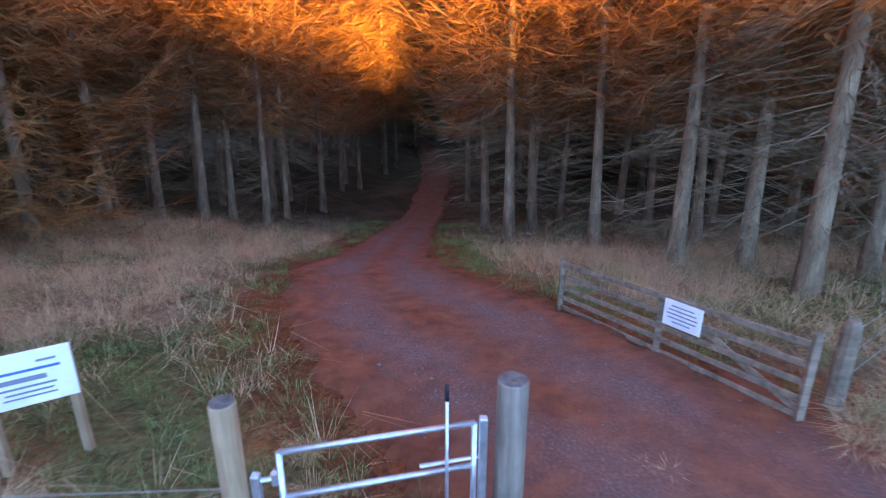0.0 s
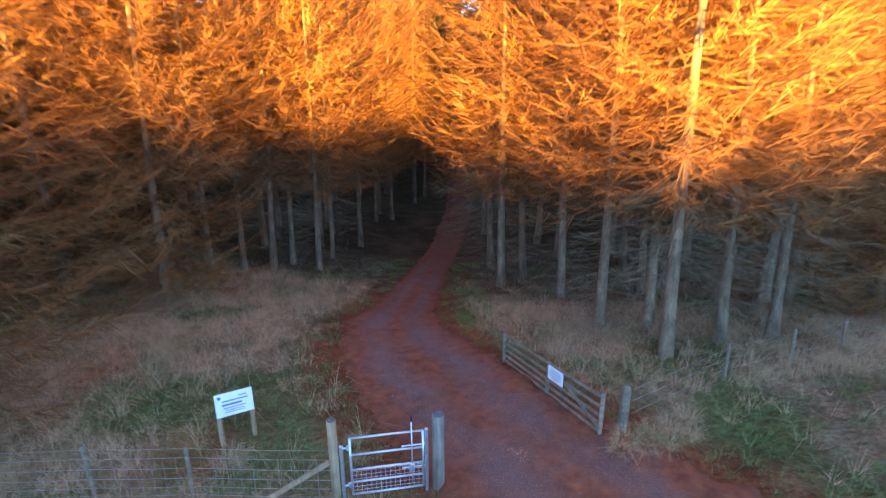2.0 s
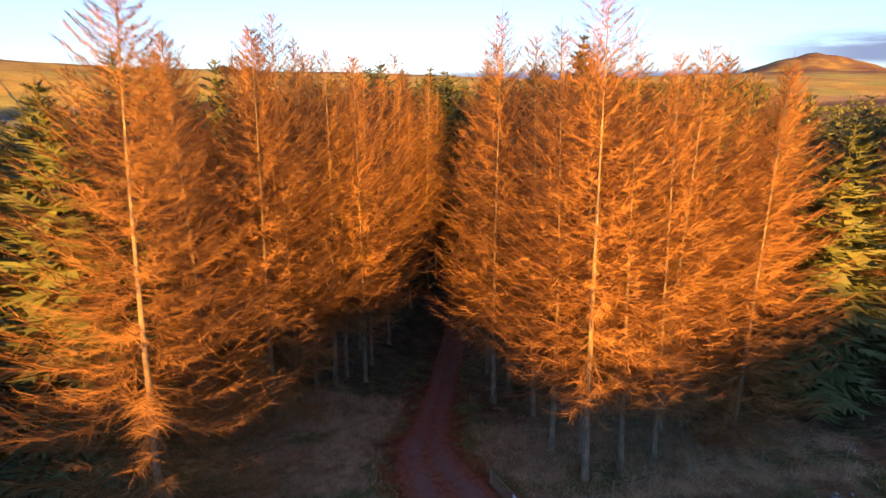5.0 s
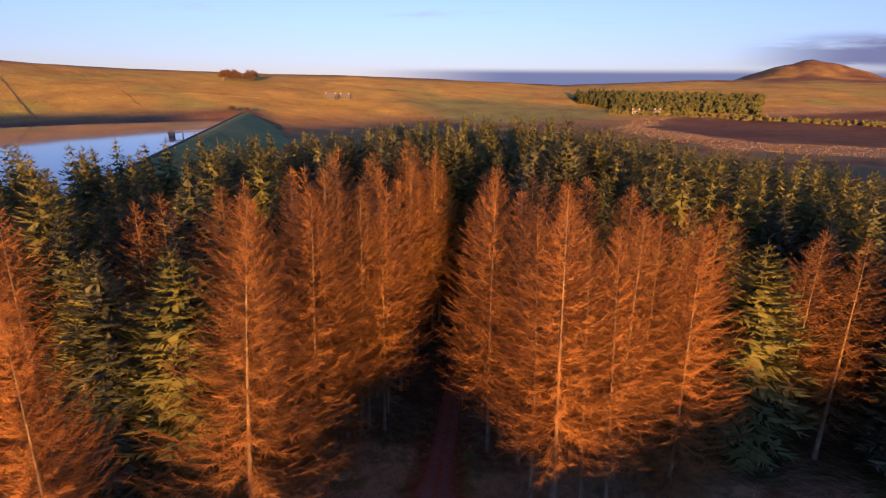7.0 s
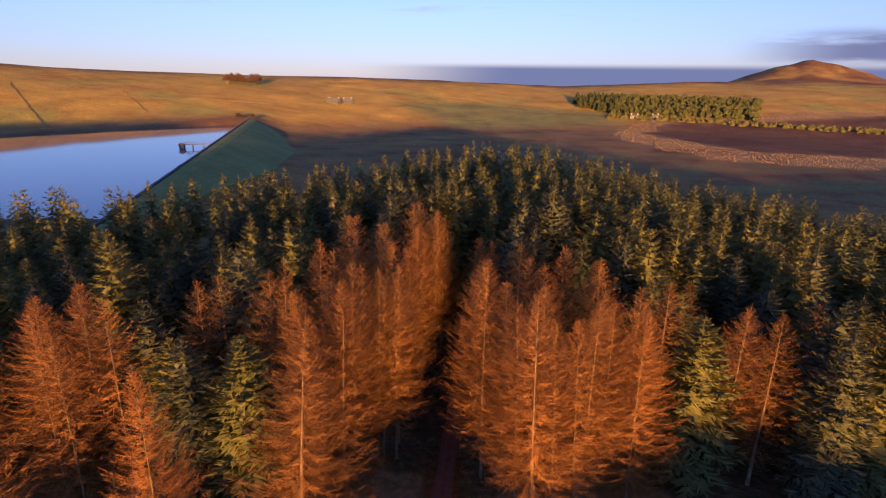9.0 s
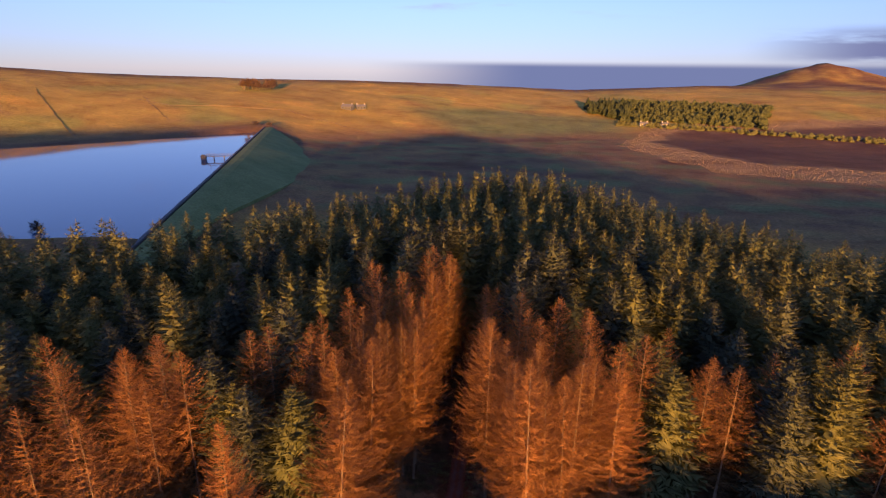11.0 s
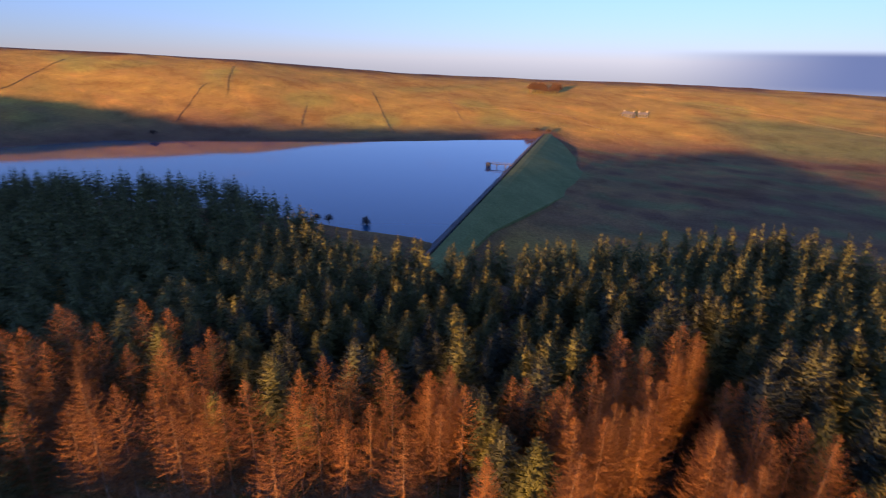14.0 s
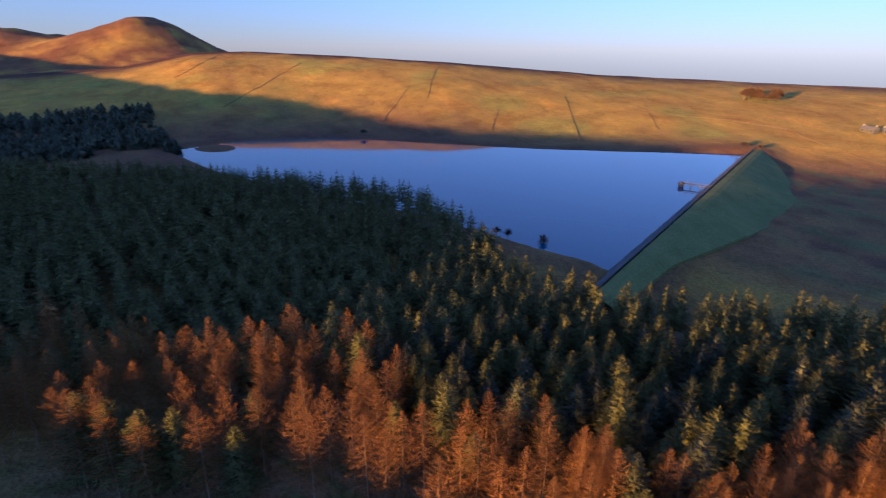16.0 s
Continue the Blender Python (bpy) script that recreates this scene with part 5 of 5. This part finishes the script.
def wood_block(name, label, material, spots, tall, wide, seed):
    rnd = random.Random(seed)
    base = [np.concatenate([skirt_tris(np.random.RandomState(s), 1.0, 5, 6, 0.17, 0.1, point=8.0), spruce_tris(s, 1.0, 5, 4, 1, 0.8, 0.2, 0.1, 8.0)]) for s in (1, 2)]
    out = []
    for x, y in spots:
        k, w, a = tall * rnd.uniform(0.75, 1.15), wide * rnd.uniform(0.8, 1.2), rnd.uniform(0, 6.28)
        m = np.array([[math.cos(a) * w, -math.sin(a) * w, 0], [math.sin(a) * w, math.cos(a) * w, 0], [0, 0, k]])
        out.append(base[rnd.randrange(2)] @ m.T + np.array([x, y, hgt(x, y) - 0.3]))
    out = np.concatenate(out)
    piece(name, tri_mesh(name, out, material, np.tile(unit(np.array([SU[0] * 0.75, SU[1] * 0.75, 0.6])), (len(out), 1)) + np.random.RandomState(seed).normal(scale=0.25, size=(len(out), 3))), label, "woodland", kind="stuff")


def in_sector(n, seed, az0, az1, r0, r1, keep=lambda a, r: True):
    rnd = random.Random(seed)
    spots = []
    while len(spots) < n:
        a, r = rnd.uniform(az0, az1), rnd.uniform(r0, r1)
        if keep(a, r):
            spots.append(polar(a, r))
    return spots


wood_block("hillside_plantation", "distant rectangular conifer plantation on the hillside", SPRUCE_FAR, in_sector(800, 31, -26.5, -13, 555, 690), 5.5, 20, 1)
wood_block("hillside_plantation", "distant broken conifer belt on the hillside", SPRUCE_FAR, in_sector(160, 32, -14, -9.5, 560, 650, lambda a, r: r - 560 > (a + 14) * 8), 9, 20, 2)
wood_block("conifer_belt", "tall dark conifers beyond the plantation", SPRUCE_BLUE, in_sector(420, 33, 85.5, 101, 400, 590), 9.5, 26, 3)
wood_block("scrub_belt", "low dark scrub along the loch's far side", SPRUCE, in_sector(260, 34, -38, -13, 525, 545), 3, 14, 4)


def bare_bush(x, y, tall, wide, seed, name="bare_tree", label="leafless bush at the water's edge", thick=0.1, twigs=None):
    """A leafless tree: a short trunk that forks into a round crown of twigs."""
    rnd = np.random.RandomState(seed)
    z = hgt(x, y)
    tree = thing(name, label, "tree", pose(x, y, z))
    part("trunk", Geo().tube([(0, 0, -0.3), (0.1, 0, tall * 0.3), (0, 0.1, tall * 0.6)], (thick * 1.3, thick, thick * 0.4), 7).mesh("trunk", BARK_DARK), tree)
    n = 420
    a, b = rnd.uniform(0, 6.28, n), rnd.uniform(-0.2, 1.5, n)
    d = np.stack([np.cos(a) * np.cos(b), np.sin(a) * np.cos(b), np.sin(b)], 1)
    p = np.array([0, 0, tall * 0.4]) + d * np.array([wide / 2, wide / 2, tall * 0.5]) * rnd.uniform(0.0, 0.7, (n, 1))
    dd = unit(d + rnd.normal(scale=0.5, size=(n, 3)))
    tagged(part("crown", tri_mesh("crown", blade_tris(p, dd, rnd.uniform(0.15, 0.4, n) * tall * 0.6, np.full(n, wide * 0.03), rnd), twigs or DARK_TWIG), tree), kind="stuff")


bare_bush(-128.5, 104.5, 6.5, 5.0, 1)
bare_bush(-140.5, 97.0, 5, 5, 2)
bare_bush(-146, 96, 4.5, 5, 3)
bare_bush(-181, 372, 6, 12, 4)
bare_bush(-172, 376, 5, 8, 5)
bare_bush(-400, 175, 6, 9, 6)
for i in range(22):
    x, y = polar(24.8 + pick.uniform(-1.6, 1.6), 610 + pick.uniform(-12, 12))
    bare_bush(x, y, pick.uniform(10, 14), pick.uniform(10, 14), 40 + i, "bare_tree", "leafless reddish tree in a copse on the hill", 0.25, RED_TWIG)


def cottage(x, y, turn, long, deep, tall, label):
    z = hgt(x, y)
    m = pose(x, y, z, 0, 0, turn)
    house = thing("cottage", label, "house", m)
    part("wall", Geo().box((long, deep, tall + 2), pose(0, 0, tall / 2 - 1)).mesh("wall", PALE_WALL if "white" in label else PITCHING), house)
    r = deep * 0.42
    v = [(-long / 2 - 0.3, -deep / 2 - 0.3, tall), (long / 2 + 0.3, -deep / 2 - 0.3, tall), (long / 2 + 0.3, deep / 2 + 0.3, tall), (-long / 2 - 0.3, deep / 2 + 0.3, tall), (-long / 2 - 0.3, 0, tall + r), (long / 2 + 0.3, 0, tall + r)]
    roof = part("roof", mesh_of("roof", v, [(0, 1, 5, 4), (2, 3, 4, 5), (0, 4, 3), (1, 2, 5), (3, 2, 1, 0)], SLATE), house)
    for s in (-1, 1):
        part("chimney", Geo().box((0.9, 0.8, 2.2), pose(s * (long / 2 - 0.6), 0, tall + r)).mesh("chimney", PALE_WALL), roof)
    for i in range(3):
        part("window", Geo().box((1.0, 0.06, 1.2), pose((i - 1) * long / 3.2, -deep / 2 - 0.02, tall * 0.55)).mesh("window", DARK_GLASS), house)


cottage(*polar(-15.6, 538), -10, 7, 4, 2.0, "distant white cottage below the plantation")
cottage(*polar(-17.6, 540), 20, 7, 4, 2.0, "distant white cottage below the plantation")
cottage(*polar(16.0, 528), -20, 12, 6, 2.6, "distant stone farmhouse on the hill pasture")
cottage(*polar(14.6, 532), 30, 9, 5, 2.4, "distant stone farm building on the hill pasture")


def reed_bed():
    """Standing dead reeds round the drained loch."""
    rnd = np.random.RandomState(77)
    x, y = rnd.uniform(90, 430, 60000), rnd.uniform(240, 570, 60000)
    m = waves(x, y, 45, 22)
    reeds = signed(x, y, [(95, 400), (130, 290), (230, 250), (420, 300), (420, 560), (150, 520)]) + 9 * m
    bog = signed(x, y, [(128, 430), (165, 330), (250, 300), (420, 345), (420, 520), (170, 490)]) + 7 * m
    keep = (reeds < 0) & (bog > 0)
    x, y = x[keep][:11000], y[keep][:11000]
    n = len(x)
    p = np.stack([x, y, height(x, y) - 0.2], 1)
    d = unit(np.stack([rnd.normal(scale=0.25, size=n), rnd.normal(scale=0.25, size=n), np.ones(n)], 1))
    roll = np.stack([rnd.normal(scale=0.5, size=n), np.ones(n), np.zeros(n)], 1)
    piece("reed_bed", tri_mesh("reed_bed", blade_tris(p, d, rnd.uniform(0.4, 0.9, n), rnd.uniform(0.3, 0.8, n), rnd, roll), REED), "pale dead reeds round the drained loch", "reeds", kind="stuff")


reed_bed()
